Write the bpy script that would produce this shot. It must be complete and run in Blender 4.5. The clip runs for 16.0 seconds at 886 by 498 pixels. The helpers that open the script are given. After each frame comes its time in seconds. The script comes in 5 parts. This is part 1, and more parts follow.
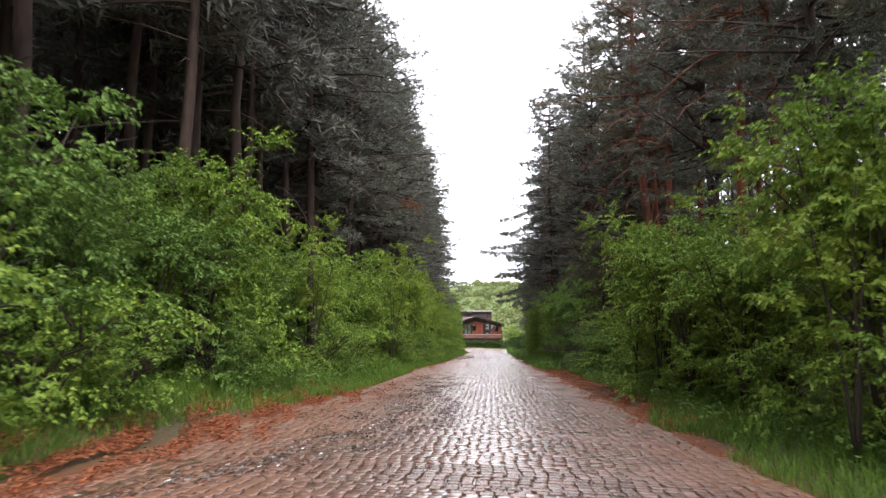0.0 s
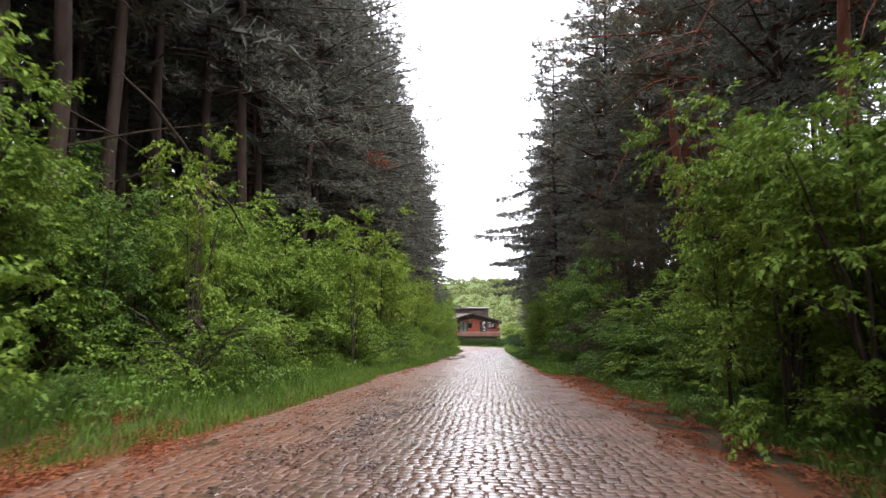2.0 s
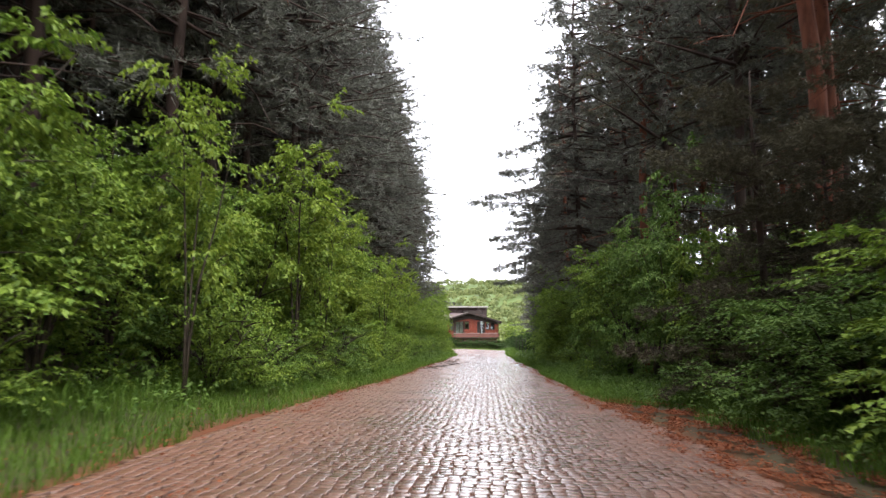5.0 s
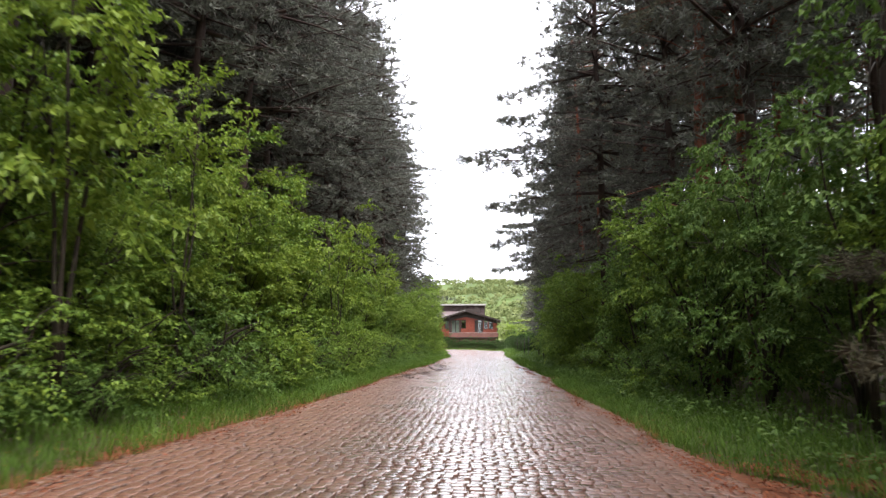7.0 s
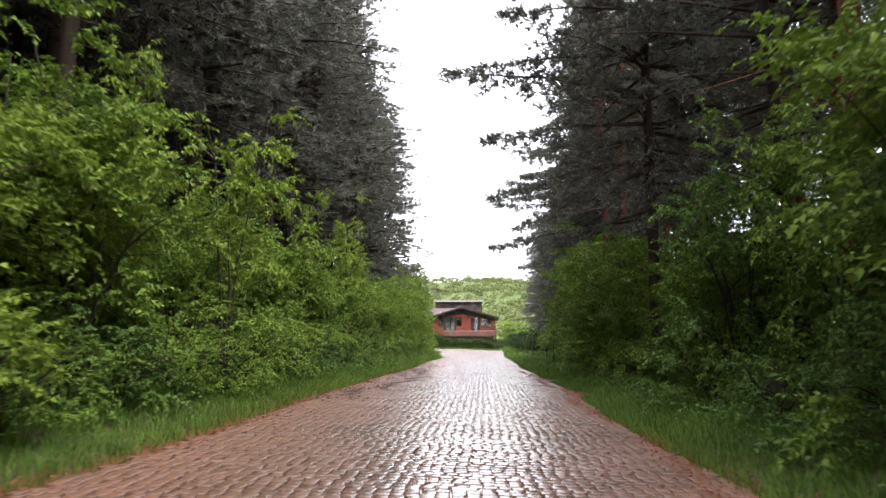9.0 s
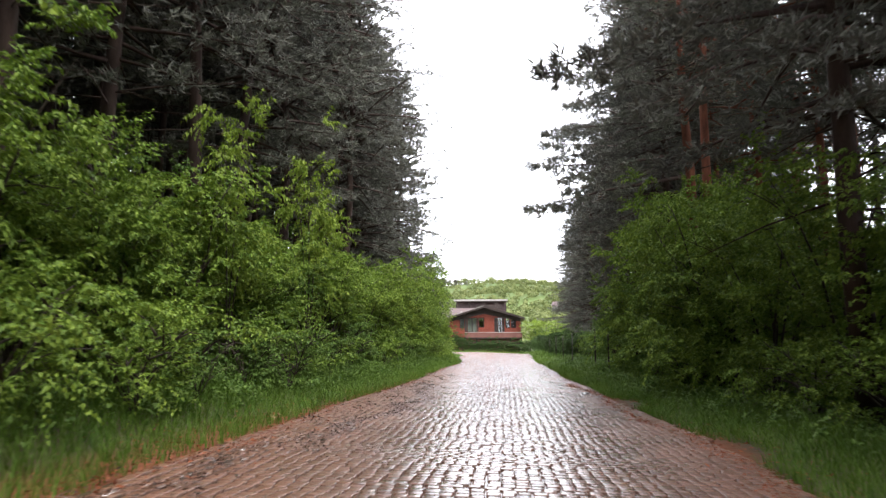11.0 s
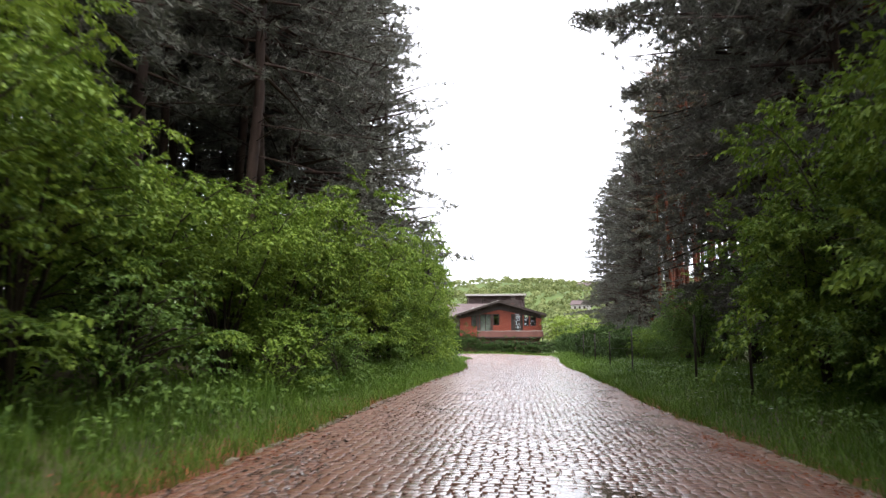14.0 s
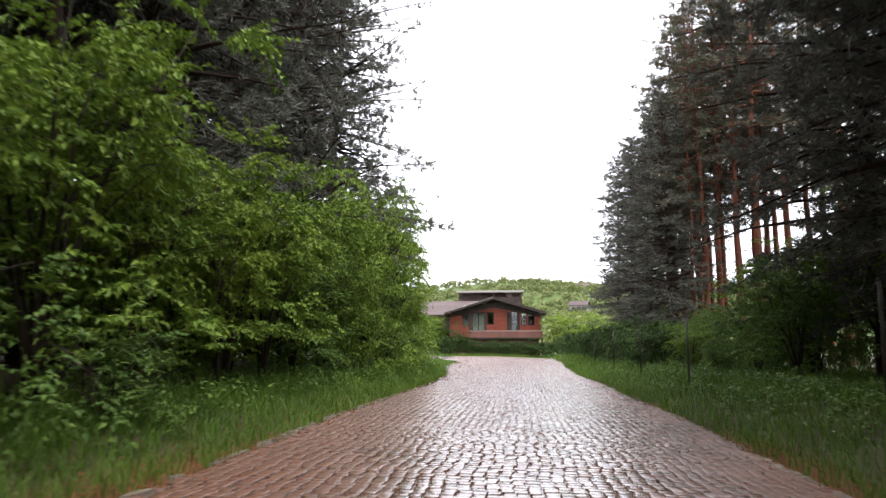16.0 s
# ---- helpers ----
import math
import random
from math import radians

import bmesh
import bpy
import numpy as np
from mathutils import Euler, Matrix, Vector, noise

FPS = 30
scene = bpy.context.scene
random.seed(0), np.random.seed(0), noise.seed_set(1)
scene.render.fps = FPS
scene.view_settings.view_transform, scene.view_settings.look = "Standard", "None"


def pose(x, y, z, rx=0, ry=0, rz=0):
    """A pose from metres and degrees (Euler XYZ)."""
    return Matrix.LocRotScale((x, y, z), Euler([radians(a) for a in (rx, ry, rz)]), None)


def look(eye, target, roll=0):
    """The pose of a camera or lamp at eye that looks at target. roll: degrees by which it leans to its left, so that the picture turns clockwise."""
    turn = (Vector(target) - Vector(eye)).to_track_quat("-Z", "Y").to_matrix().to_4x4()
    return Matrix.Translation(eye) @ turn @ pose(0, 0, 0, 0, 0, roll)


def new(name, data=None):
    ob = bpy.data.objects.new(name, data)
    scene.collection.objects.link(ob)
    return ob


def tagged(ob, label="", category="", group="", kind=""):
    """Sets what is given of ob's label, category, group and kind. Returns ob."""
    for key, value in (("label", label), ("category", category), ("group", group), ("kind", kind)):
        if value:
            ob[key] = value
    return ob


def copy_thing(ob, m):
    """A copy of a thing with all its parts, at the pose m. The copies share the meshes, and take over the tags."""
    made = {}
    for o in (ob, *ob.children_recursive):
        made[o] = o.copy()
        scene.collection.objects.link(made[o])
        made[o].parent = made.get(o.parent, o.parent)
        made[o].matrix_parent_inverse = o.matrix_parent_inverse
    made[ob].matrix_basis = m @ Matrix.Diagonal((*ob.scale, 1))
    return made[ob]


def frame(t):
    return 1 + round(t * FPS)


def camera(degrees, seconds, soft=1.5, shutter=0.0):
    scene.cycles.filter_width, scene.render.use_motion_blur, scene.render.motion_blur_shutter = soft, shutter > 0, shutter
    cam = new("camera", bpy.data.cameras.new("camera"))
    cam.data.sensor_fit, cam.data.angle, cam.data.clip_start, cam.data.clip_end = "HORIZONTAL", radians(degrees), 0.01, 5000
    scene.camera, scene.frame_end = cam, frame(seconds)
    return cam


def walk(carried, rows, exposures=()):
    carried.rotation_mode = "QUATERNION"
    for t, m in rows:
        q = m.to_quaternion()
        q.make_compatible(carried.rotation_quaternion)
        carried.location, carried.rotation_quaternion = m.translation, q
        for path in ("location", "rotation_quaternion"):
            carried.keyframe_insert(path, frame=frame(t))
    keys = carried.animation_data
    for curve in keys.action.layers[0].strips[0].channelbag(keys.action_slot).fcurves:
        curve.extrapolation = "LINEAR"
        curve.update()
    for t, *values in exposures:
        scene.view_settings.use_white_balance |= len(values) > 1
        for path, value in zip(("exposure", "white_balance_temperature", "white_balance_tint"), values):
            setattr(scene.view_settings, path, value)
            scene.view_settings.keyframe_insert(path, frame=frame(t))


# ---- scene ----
cam = camera(64, 16.0, soft=1.4, shutter=0.3)
PATH = [
    (0.0, pose(0.000, 0.000, 1.3, 97.784, 0, 3.818)),
    (0.5, pose(0.063, 2.211, 1.3, 97.757, 0, 3.677)),
    (1.0, pose(0.133, 4.428, 1.3, 97.794, 0, 3.658)),
    (1.5, pose(0.178, 6.676, 1.3, 97.735, 0, 3.622)),
    (2.0, pose(0.191, 8.996, 1.3, 97.639, 0, 3.631)),
    (2.5, pose(0.201, 11.348, 1.3, 97.699, 0, 3.629)),
    (3.0, pose(0.233, 13.827, 1.3, 97.816, 0, 3.571)),
    (3.5, pose(0.237, 16.249, 1.3, 97.804, 0, 3.543)),
    (4.0, pose(0.183, 18.791, 1.3, 97.861, 0, 3.500)),
    (4.5, pose(0.145, 21.343, 1.3, 97.845, 0, 3.487)),
    (5.0, pose(0.126, 23.904, 1.3, 97.830, 0, 3.475)),
    (5.5, pose(0.128, 26.471, 1.3, 97.814, 0, 3.463)),
    (6.0, pose(0.156, 29.044, 1.3, 97.799, 0, 3.450)),
    (6.5, pose(0.212, 31.620, 1.3, 97.783, 0, 3.438)),
    (7.0, pose(0.300, 34.198, 1.3, 97.859, 0, 3.384)),
    (7.5, pose(0.375, 36.824, 1.3, 97.878, 0, 3.343)),
    (8.0, pose(0.434, 39.505, 1.3, 97.890, 0, 3.304)),
    (8.5, pose(0.446, 42.200, 1.3, 97.887, 0, 3.271)),
    (9.0, pose(0.404, 44.843, 1.3, 97.805, 0, 3.192)),
    (9.5, pose(0.339, 47.498, 1.3, 97.859, 0, 3.644)),
    (10.0, pose(0.256, 50.163, 1.3, 97.913, 0, 4.096)),
    (10.5, pose(0.158, 52.836, 1.3, 97.967, 0, 4.548)),
    (11.0, pose(0.049, 55.515, 1.3, 98.021, 0, 5.000)),
    (11.5, pose(-0.068, 58.197, 1.3, 98.075, 0, 5.453)),
    (12.0, pose(-0.189, 60.880, 1.3, 98.246, 0, 5.720)),
    (12.5, pose(-0.286, 63.570, 1.3, 98.252, 0, 6.077)),
    (13.0, pose(-0.316, 66.309, 1.3, 98.148, 0, 6.232)),
    (13.5, pose(-0.313, 69.093, 1.3, 98.091, 0, 6.320)),
    (14.0, pose(-0.326, 71.860, 1.3, 98.107, 0, 6.272)),
    (14.5, pose(-0.353, 74.622, 1.3, 98.117, 0, 6.241)),
    (15.0, pose(-0.363, 77.375, 1.3, 98.059, 0, 6.189)),
    (15.5, pose(-0.361, 80.135, 1.3, 98.134, 0, 6.164)),
    (16.0, pose(-0.342, 82.891, 1.3, 98.271, 0, 6.016)),
]
walk(cam, PATH, exposures=[(0.0, 1.5), (4.0, 1.6), (7.0, 1.7), (9.0, 1.72), (12.5, 1.64), (16.0, 1.32)])

# ---- light ----
world = bpy.data.worlds.new("overcast_sky")
scene.world = world
world.use_nodes = True
wn, wl = world.node_tree.nodes, world.node_tree.links
sky = wn.new("ShaderNodeTexSky")
sky.sky_type = 'NISHITA'
sky.sun_disc = False
sky.sun_elevation, sky.sun_rotation = radians(57), radians(154)
sky_level = wn.new("ShaderNodeVectorMath")
sky_level.operation = 'SCALE'
sky_level.inputs["Scale"].default_value = 0.10
cloud = wn.new("ShaderNodeMix")
cloud.data_type = 'RGBA'
cloud.inputs[0].default_value = 0.86
cloud.inputs[7].default_value = (1.11, 1.13, 1.22, 1)
wl.new(sky.outputs[0], sky_level.inputs[0])
wl.new(sky_level.outputs[0], cloud.inputs[6])
wl.new(cloud.outputs[2], wn["Background"].inputs[0])
wn["Background"].inputs[1].default_value = 1.0
sun = new("sun", bpy.data.lights.new("sun", 'SUN'))
sun.data.energy, sun.data.angle, sun.data.color = 1.4, radians(30), (1.0, 0.98, 0.95)
sun.matrix_world = look((17, -10, 60), (0, 25, 0))


# ---- materials ----
def material(name, dark, light, scale=6.0, rough=(0.5, 0.7), spec=0.5, bump=0.2, bump_scale=40.0, island=0.0,
             translucent=0.0, metal=0.0, stretch=(1, 1, 1), coords="Object"):
    m = bpy.data.materials.new(name)
    m.use_nodes = True
    n, l = m.node_tree.nodes, m.node_tree.links
    p = n["Principled BSDF"]
    tc = n.new("ShaderNodeTexCoord")
    mp = n.new("ShaderNodeMapping")
    mp.inputs["Scale"].default_value = stretch
    l.new(tc.outputs[coords], mp.inputs[0])
    big = n.new("ShaderNodeTexNoise")
    big.inputs["Scale"].default_value, big.inputs["Detail"].default_value = scale, 5
    big.inputs["Roughness"].default_value = 0.65
    l.new(mp.outputs[0], big.inputs[0])
    ramp = n.new("ShaderNodeMapRange")
    ramp.inputs[1].default_value, ramp.inputs[2].default_value = 0.3, 0.7
    l.new(big.outputs[0], ramp.inputs[0])
    fac = ramp.outputs[0]
    if island:
        geo = n.new("ShaderNodeNewGeometry")
        info = n.new("ShaderNodeObjectInfo")
        a = n.new("ShaderNodeMath")
        a.operation = 'ADD'
        l.new(geo.outputs["Random Per Island"], a.inputs[0])
        l.new(info.outputs["Random"], a.inputs[1])
        b = n.new("ShaderNodeMath")
        b.operation = 'FRACT'
        l.new(a.outputs[0], b.inputs[0])
        mx = n.new("ShaderNodeMix")
        mx.inputs[0].default_value = island
        l.new(fac, mx.inputs[2])
        l.new(b.outputs[0], mx.inputs[3])
        fac = mx.outputs[0]
    col = n.new("ShaderNodeMix")
    col.data_type = 'RGBA'
    col.inputs[6].default_value, col.inputs[7].default_value = (*dark, 1), (*light, 1)
    l.new(fac, col.inputs[0])
    fine = n.new("ShaderNodeTexNoise")
    fine.inputs["Scale"].default_value, fine.inputs["Detail"].default_value = bump_scale, 4
    l.new(mp.outputs[0], fine.inputs[0])
    rr = n.new("ShaderNodeMapRange")
    rr.inputs[1].default_value, rr.inputs[2].default_value = 0.3, 0.7
    rr.inputs[3].default_value, rr.inputs[4].default_value = rough
    l.new(fine.outputs[0], rr.inputs[0])
    l.new(rr.outputs[0], p.inputs["Roughness"])
    l.new(col.outputs[2], p.inputs["Base Color"])
    p.inputs["Specular IOR Level"].default_value = spec
    p.inputs["Metallic"].default_value = metal
    if bump:
        bp = n.new("ShaderNodeBump")
        bp.inputs["Strength"].default_value, bp.inputs["Distance"].default_value = bump, 0.02
        l.new(fine.outputs[0], bp.inputs["Height"])
        l.new(bp.outputs[0], p.inputs["Normal"])
    if translucent:
        tr = n.new("ShaderNodeBsdfTranslucent")
        l.new(col.outputs[2], tr.inputs[0])
        ms = n.new("ShaderNodeMixShader")
        ms.inputs[0].default_value = translucent
        l.new(p.outputs[0], ms.inputs[1])
        l.new(tr.outputs[0], ms.inputs[2])
        l.new(ms.outputs[0], n["Material Output"].inputs[0])
    return m


LEAF = material("fresh_green_leaf", (0.042, 0.102, 0.014), (0.265, 0.365, 0.054), 0.6, (0.42, 0.62), 0.2, 0, 20, 0.6, 0.25)
LEAF_DARK = material("dark_green_leaf", (0.036, 0.086, 0.016), (0.175, 0.268, 0.055), 0.6, (0.44, 0.64), 0.2, 0, 20, 0.6, 0.25)
LEAF_YELLOW = material("young_yellow_green_leaf", (0.088, 0.158, 0.017), (0.295, 0.38, 0.056), 0.8, (0.42, 0.62), 0.28, 0, 20, 0.6, 0.42)
HEDGE = material("dark_hedge_leaf", (0.02, 0.045, 0.01), (0.06, 0.105, 0.02), 0.6, (0.5, 0.7), 0.2, 0, 20, 0.5, 0.2)
TWIG = material("shrub_twig_bark", (0.022, 0.016, 0.011), (0.058, 0.043, 0.029), 8, (0.6, 0.8), 0.3, 0.3, 60)
NEEDLE = material("pine_needles", (0.078, 0.08, 0.067), (0.207, 0.21, 0.171), 0.5, (0.6, 0.75), 0.15, 0, 20, 0.6, 0.15)
NEEDLE_OLIVE = material("olive_pine_needles", (0.072, 0.071, 0.05), (0.195, 0.188, 0.128), 0.5, (0.6, 0.75), 0.15, 0, 20, 0.6, 0.15)
NEEDLE_BROWN = material("browning_conifer_needles", (0.046, 0.041, 0.027), (0.115, 0.104, 0.062), 0.5, (0.6, 0.75), 0.12, 0, 20, 0.6, 0.12)
NEEDLE_DARK = material("dark_spruce_needles", (0.074, 0.074, 0.064), (0.195, 0.196, 0.166), 0.5, (0.6, 0.75), 0.12, 0, 20, 0.6, 0.12)
BARK_RED = material("red_pine_bark", (0.07, 0.025, 0.016), (0.24, 0.084, 0.048), 3, (0.7, 0.9), 0.2, 0.7, 14, 0, 0, 0, (1, 1, 0.25))
BARK_GREY = material("grey_brown_pine_bark", (0.024, 0.015, 0.012), (0.075, 0.048, 0.038), 3, (0.7, 0.9), 0.2, 0.7, 14, 0, 0, 0, (1, 1, 0.25))
GRASS = material("grass_blade", (0.035, 0.09, 0.008), (0.145, 0.235, 0.03), 0.5, (0.5, 0.7), 0.25, 0, 20, 0.6, 0.3)
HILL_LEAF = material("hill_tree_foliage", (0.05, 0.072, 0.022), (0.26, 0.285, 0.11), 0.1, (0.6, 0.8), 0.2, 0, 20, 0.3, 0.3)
SETT = material("wet_brown_stone_sett", (0.095, 0.047, 0.036), (0.29, 0.155, 0.123), 1.3, (0.25, 0.5), 0.6, 0.3, 38, 0.7)
JOINT = material("dark_wet_joint_soil", (0.05, 0.026, 0.018), (0.19, 0.098, 0.066), 9, (0.4, 0.6), 0.5, 0.3, 40)
KERB = material("pale_worn_edging_stone", (0.15, 0.11, 0.085), (0.33, 0.27, 0.215), 1.5, (0.35, 0.6), 0.5, 0.4, 38, 0.6)
NEEDLE_LITTER = material("rust_red_needle_litter", (0.13, 0.036, 0.014), (0.32, 0.10, 0.038), 5, (0.6, 0.8), 0.3, 0, 20, 0.7)


def ground_material():
    m = material("dark_forest_soil", (0.045, 0.034, 0.02), (0.09, 0.072, 0.036), 0.7, (0.7, 0.9), 0.2, 0.6, 9)
    n, l = m.node_tree.nodes, m.node_tree.links
    p = n["Principled BSDF"]
    old = p.inputs["Base Color"].links[0].from_socket
    tc = n.new("ShaderNodeTexCoord")
    sx = n.new("ShaderNodeSeparateXYZ")
    l.new(tc.outputs["Object"], sx.inputs[0])
    ns = n.new("ShaderNodeTexNoise")
    ns.inputs["Scale"].default_value, ns.inputs["Detail"].default_value = 0.13, 7
    l.new(tc.outputs["Object"], ns.inputs[0])
    # a strip of fallen needles and mud along both edges of the paving, ragged
    off = n.new("ShaderNodeMath")
    off.operation = 'ADD'
    off.inputs[1].default_value = 0.3
    l.new(sx.outputs[0], off.inputs[0])
    ab = n.new("ShaderNodeMath")
    ab.operation = 'ABSOLUTE'
    l.new(off.outputs[0], ab.inputs[0])
    wob = n.new("ShaderNodeMath")
    wob.operation = 'MULTIPLY_ADD'
    wob.inputs[1].default_value, wob.inputs[2].default_value = 2.4, -1.2
    l.new(ns.outputs[0], wob.inputs[0])
    ad = n.new("ShaderNodeMath")
    ad.operation = 'ADD'
    l.new(ab.outputs[0], ad.inputs[0])
    l.new(wob.outputs[0], ad.inputs[1])
    rg = n.new("ShaderNodeMapRange")
    rg.inputs[1].default_value, rg.inputs[2].default_value = 3.35, 3.75
    rg.inputs[3].default_value, rg.inputs[4].default_value = 1, 0
    l.new(ad.outputs[0], rg.inputs[0])
    rust = n.new("ShaderNodeMix")
    rust.data_type = 'RGBA'
    rust.inputs[6].default_value, rust.inputs[7].default_value = (0.08, 0.032, 0.016, 1), (0.22, 0.072, 0.03, 1)
    f2 = n.new("ShaderNodeTexNoise")
    f2.inputs["Scale"].default_value, f2.inputs["Detail"].default_value = 5, 6
    l.new(tc.outputs["Object"], f2.inputs[0])
    l.new(f2.outputs[0], rust.inputs[0])
    mx = n.new("ShaderNodeMix")
    mx.data_type = 'RGBA'
    l.new(rg.outputs[0], mx.inputs[0])
    l.new(old, mx.inputs[6])
    l.new(rust.outputs[2], mx.inputs[7])
    far = n.new("ShaderNodeMapRange")
    far.inputs[1].default_value, far.inputs[2].default_value = 140, 190
    l.new(sx.outputs[1], far.inputs[0])
    green = n.new("ShaderNodeMix")
    green.data_type = 'RGBA'
    green.inputs[7].default_value = (0.10, 0.14, 0.04, 1)
    l.new(far.outputs[0], green.inputs[0])
    l.new(mx.outputs[2], green.inputs[6])
    l.new(green.outputs[2], p.inputs["Base Color"])
    return m


GROUND = ground_material()
BED = material("wet_brown_mud", (0.045, 0.025, 0.018), (0.15, 0.082, 0.056), 0.8, (0.2, 0.5), 0.5, 0.5, 25)
for _m, _c in ((SETT, 1.0), (KERB, 0.6), (BED, 0.8)):
    # a film of rain water, gently uneven
    _n, _l = _m.node_tree.nodes, _m.node_tree.links
    _p = _n["Principled BSDF"]
    _p.inputs["Coat Weight"].default_value, _p.inputs["Coat Roughness"].default_value, _p.inputs["Coat IOR"].default_value = _c, 0.12, 1.75
    _film = _n.new("ShaderNodeTexNoise")
    _film.inputs["Scale"].default_value, _film.inputs["Detail"].default_value = 22, 3
    _l.new(_n["Mapping"].outputs[0], _film.inputs[0])
    _fb = _n.new("ShaderNodeBump")
    _fb.inputs["Strength"].default_value, _fb.inputs["Distance"].default_value = 0.25, 0.02
    _l.new(_film.outputs[0], _fb.inputs["Height"])
    _l.new(_fb.outputs[0], _p.inputs["Coat Normal"])


def mud_film(m):
    """Thin rust-brown mud left on the stones along both sides of the wheel tracks, ragged, duller than the washed middle."""
    n, l = m.node_tree.nodes, m.node_tree.links
    p = n["Principled BSDF"]

    def calc(op, a, b):
        q = n.new("ShaderNodeMath")
        q.operation = op
        for i, v in enumerate((a, b)):
            if isinstance(v, (int, float)):
                q.inputs[i].default_value = v
            else:
                l.new(v, q.inputs[i])
        return q.outputs[0]

    geo = n.new("ShaderNodeNewGeometry")
    at = n.new("ShaderNodeSeparateXYZ")
    l.new(geo.outputs["Position"], at.inputs[0])
    ns = n.new("ShaderNodeTexNoise")
    ns.inputs["Scale"].default_value, ns.inputs["Detail"].default_value, ns.inputs["Roughness"].default_value = 0.55, 6, 0.65
    l.new(geo.outputs["Position"], ns.inputs[0])
    far = calc('ABSOLUTE', calc('ADD', at.outputs[0], 0.05), 0)
    lean = calc('MULTIPLY', at.outputs[0], -0.16)
    rag = calc('MULTIPLY', calc('SUBTRACT', ns.outputs[0], 0.5), 4.2)
    mr = n.new("ShaderNodeMapRange")
    mr.interpolation_type = 'SMOOTHSTEP'
    mr.inputs[1].default_value, mr.inputs[2].default_value, mr.inputs[4].default_value = 0.9, 2.9, 0.8
    l.new(calc('ADD', calc('ADD', far, lean), rag), mr.inputs[0])
    # the film thins to a fifth between y = 88 and y = 115
    end = n.new("ShaderNodeMapRange")
    end.inputs[1].default_value, end.inputs[2].default_value, end.inputs[3].default_value, end.inputs[4].default_value = 88, 115, 1, 0.2
    l.new(at.outputs[1], end.inputs[0])
    cover = calc('MULTIPLY', mr.outputs[0], end.outputs[0])
    old = p.inputs["Base Color"].links[0].from_socket
    mx = n.new("ShaderNodeMix")
    mx.data_type = 'RGBA'
    mx.inputs[7].default_value = (0.25, 0.112, 0.07, 1)
    l.new(cover, mx.inputs[0])
    l.new(old, mx.inputs[6])
    l.new(mx.outputs[2], p.inputs["Base Color"])
    l.new(calc('SUBTRACT', 1.0, calc('MULTIPLY', cover, 0.6)), p.inputs["Coat Weight"])


mud_film(SETT)
WATER = bpy.data.materials.new("rain_water")
WATER.use_nodes = True
_w = WATER.node_tree.nodes["Principled BSDF"]
_w.inputs["Base Color"].default_value = (0.10, 0.07, 0.05, 1)
_w.inputs["Roughness"].default_value = 0.06
_wn, _wl = WATER.node_tree.nodes, WATER.node_tree.links
_ripple = _wn.new("ShaderNodeTexNoise")
_ripple.inputs["Scale"].default_value, _ripple.inputs["Detail"].default_value = 14, 2
_tc = _wn.new("ShaderNodeTexCoord")
_wl.new(_tc.outputs["Object"], _ripple.inputs[0])
_rb = _wn.new("ShaderNodeBump")
_rb.inputs["Strength"].default_value, _rb.inputs["Distance"].default_value = 0.2, 0.02
_wl.new(_ripple.outputs[0], _rb.inputs["Height"])
_wl.new(_rb.outputs[0], _w.inputs["Normal"])
_w.inputs["IOR"].default_value = 1.33
RED_WOOD = material("red_stained_boards", (0.15, 0.034, 0.019), (0.24, 0.058, 0.033), 1.2, (0.5, 0.7), 0.3, 0.3, 30, 0.3, 0, 0, (1, 1, 6))
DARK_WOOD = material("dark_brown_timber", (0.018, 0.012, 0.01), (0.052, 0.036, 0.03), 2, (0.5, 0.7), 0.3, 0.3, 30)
ROOF_TILE = material("weathered_purple_brown_roofing", (0.062, 0.038, 0.036), (0.125, 0.082, 0.078), 1.2, (0.5, 0.75), 0.5, 0.4, 12, 0.4)
PALE_WOOD = material("blackened_fence_wood", (0.015, 0.013, 0.011), (0.045, 0.038, 0.032), 3, (0.6, 0.8), 0.2, 0.3, 30)
PALE = material("pale_painted_trim", (0.24, 0.22, 0.2), (0.38, 0.36, 0.33), 3, (0.5, 0.6), 0.4, 0.1, 30)
PLASTER = material("grey_plaster", (0.22, 0.20, 0.18), (0.36, 0.33, 0.29), 1, (0.7, 0.9), 0.2, 0.3, 20)
BALCONY_WOOD = material("faded_brown_red_boards", (0.11, 0.045, 0.035), (0.19, 0.085, 0.068), 1.2, (0.5, 0.7), 0.3, 0.3, 30, 0.3)
CURTAIN = material("pale_curtain", (0.09, 0.1, 0.085), (0.19, 0.2, 0.175), 3, (0.8, 0.9), 0.1, 0.1, 20)
STEEL = material("grey_weathered_steel", (0.05, 0.05, 0.045), (0.12, 0.115, 0.105), 10, (0.45, 0.65), 0.5, 0.2, 60, 0, 0, 0.5)
CARDBOARD = material("sodden_brown_cardboard", (0.26, 0.15, 0.08), (0.45, 0.29, 0.17), 10, (0.5, 0.7), 0.4, 0.3, 30)
FRESH_CUT = material("sawn_pine_wood", (0.38, 0.24, 0.14), (0.6, 0.43, 0.28), 14, (0.6, 0.8), 0.3, 0.2, 60)
PAPER = material("crumpled_white_plastic", (0.6, 0.6, 0.6), (0.85, 0.85, 0.85), 10, (0.35, 0.5), 0.5, 0.3, 30)
# the blue of distant haze is put into the ridge's base colour
HAZE_BLUE_RIDGE = material("distant_bluish_ridge", (0.16, 0.22, 0.30), (0.24, 0.31, 0.40), 0.004, (0.9, 1), 0.0, 0, 1)
GLASS = bpy.data.materials.new("window_glass")
GLASS.use_nodes = True
_g = GLASS.node_tree.nodes["Principled BSDF"]
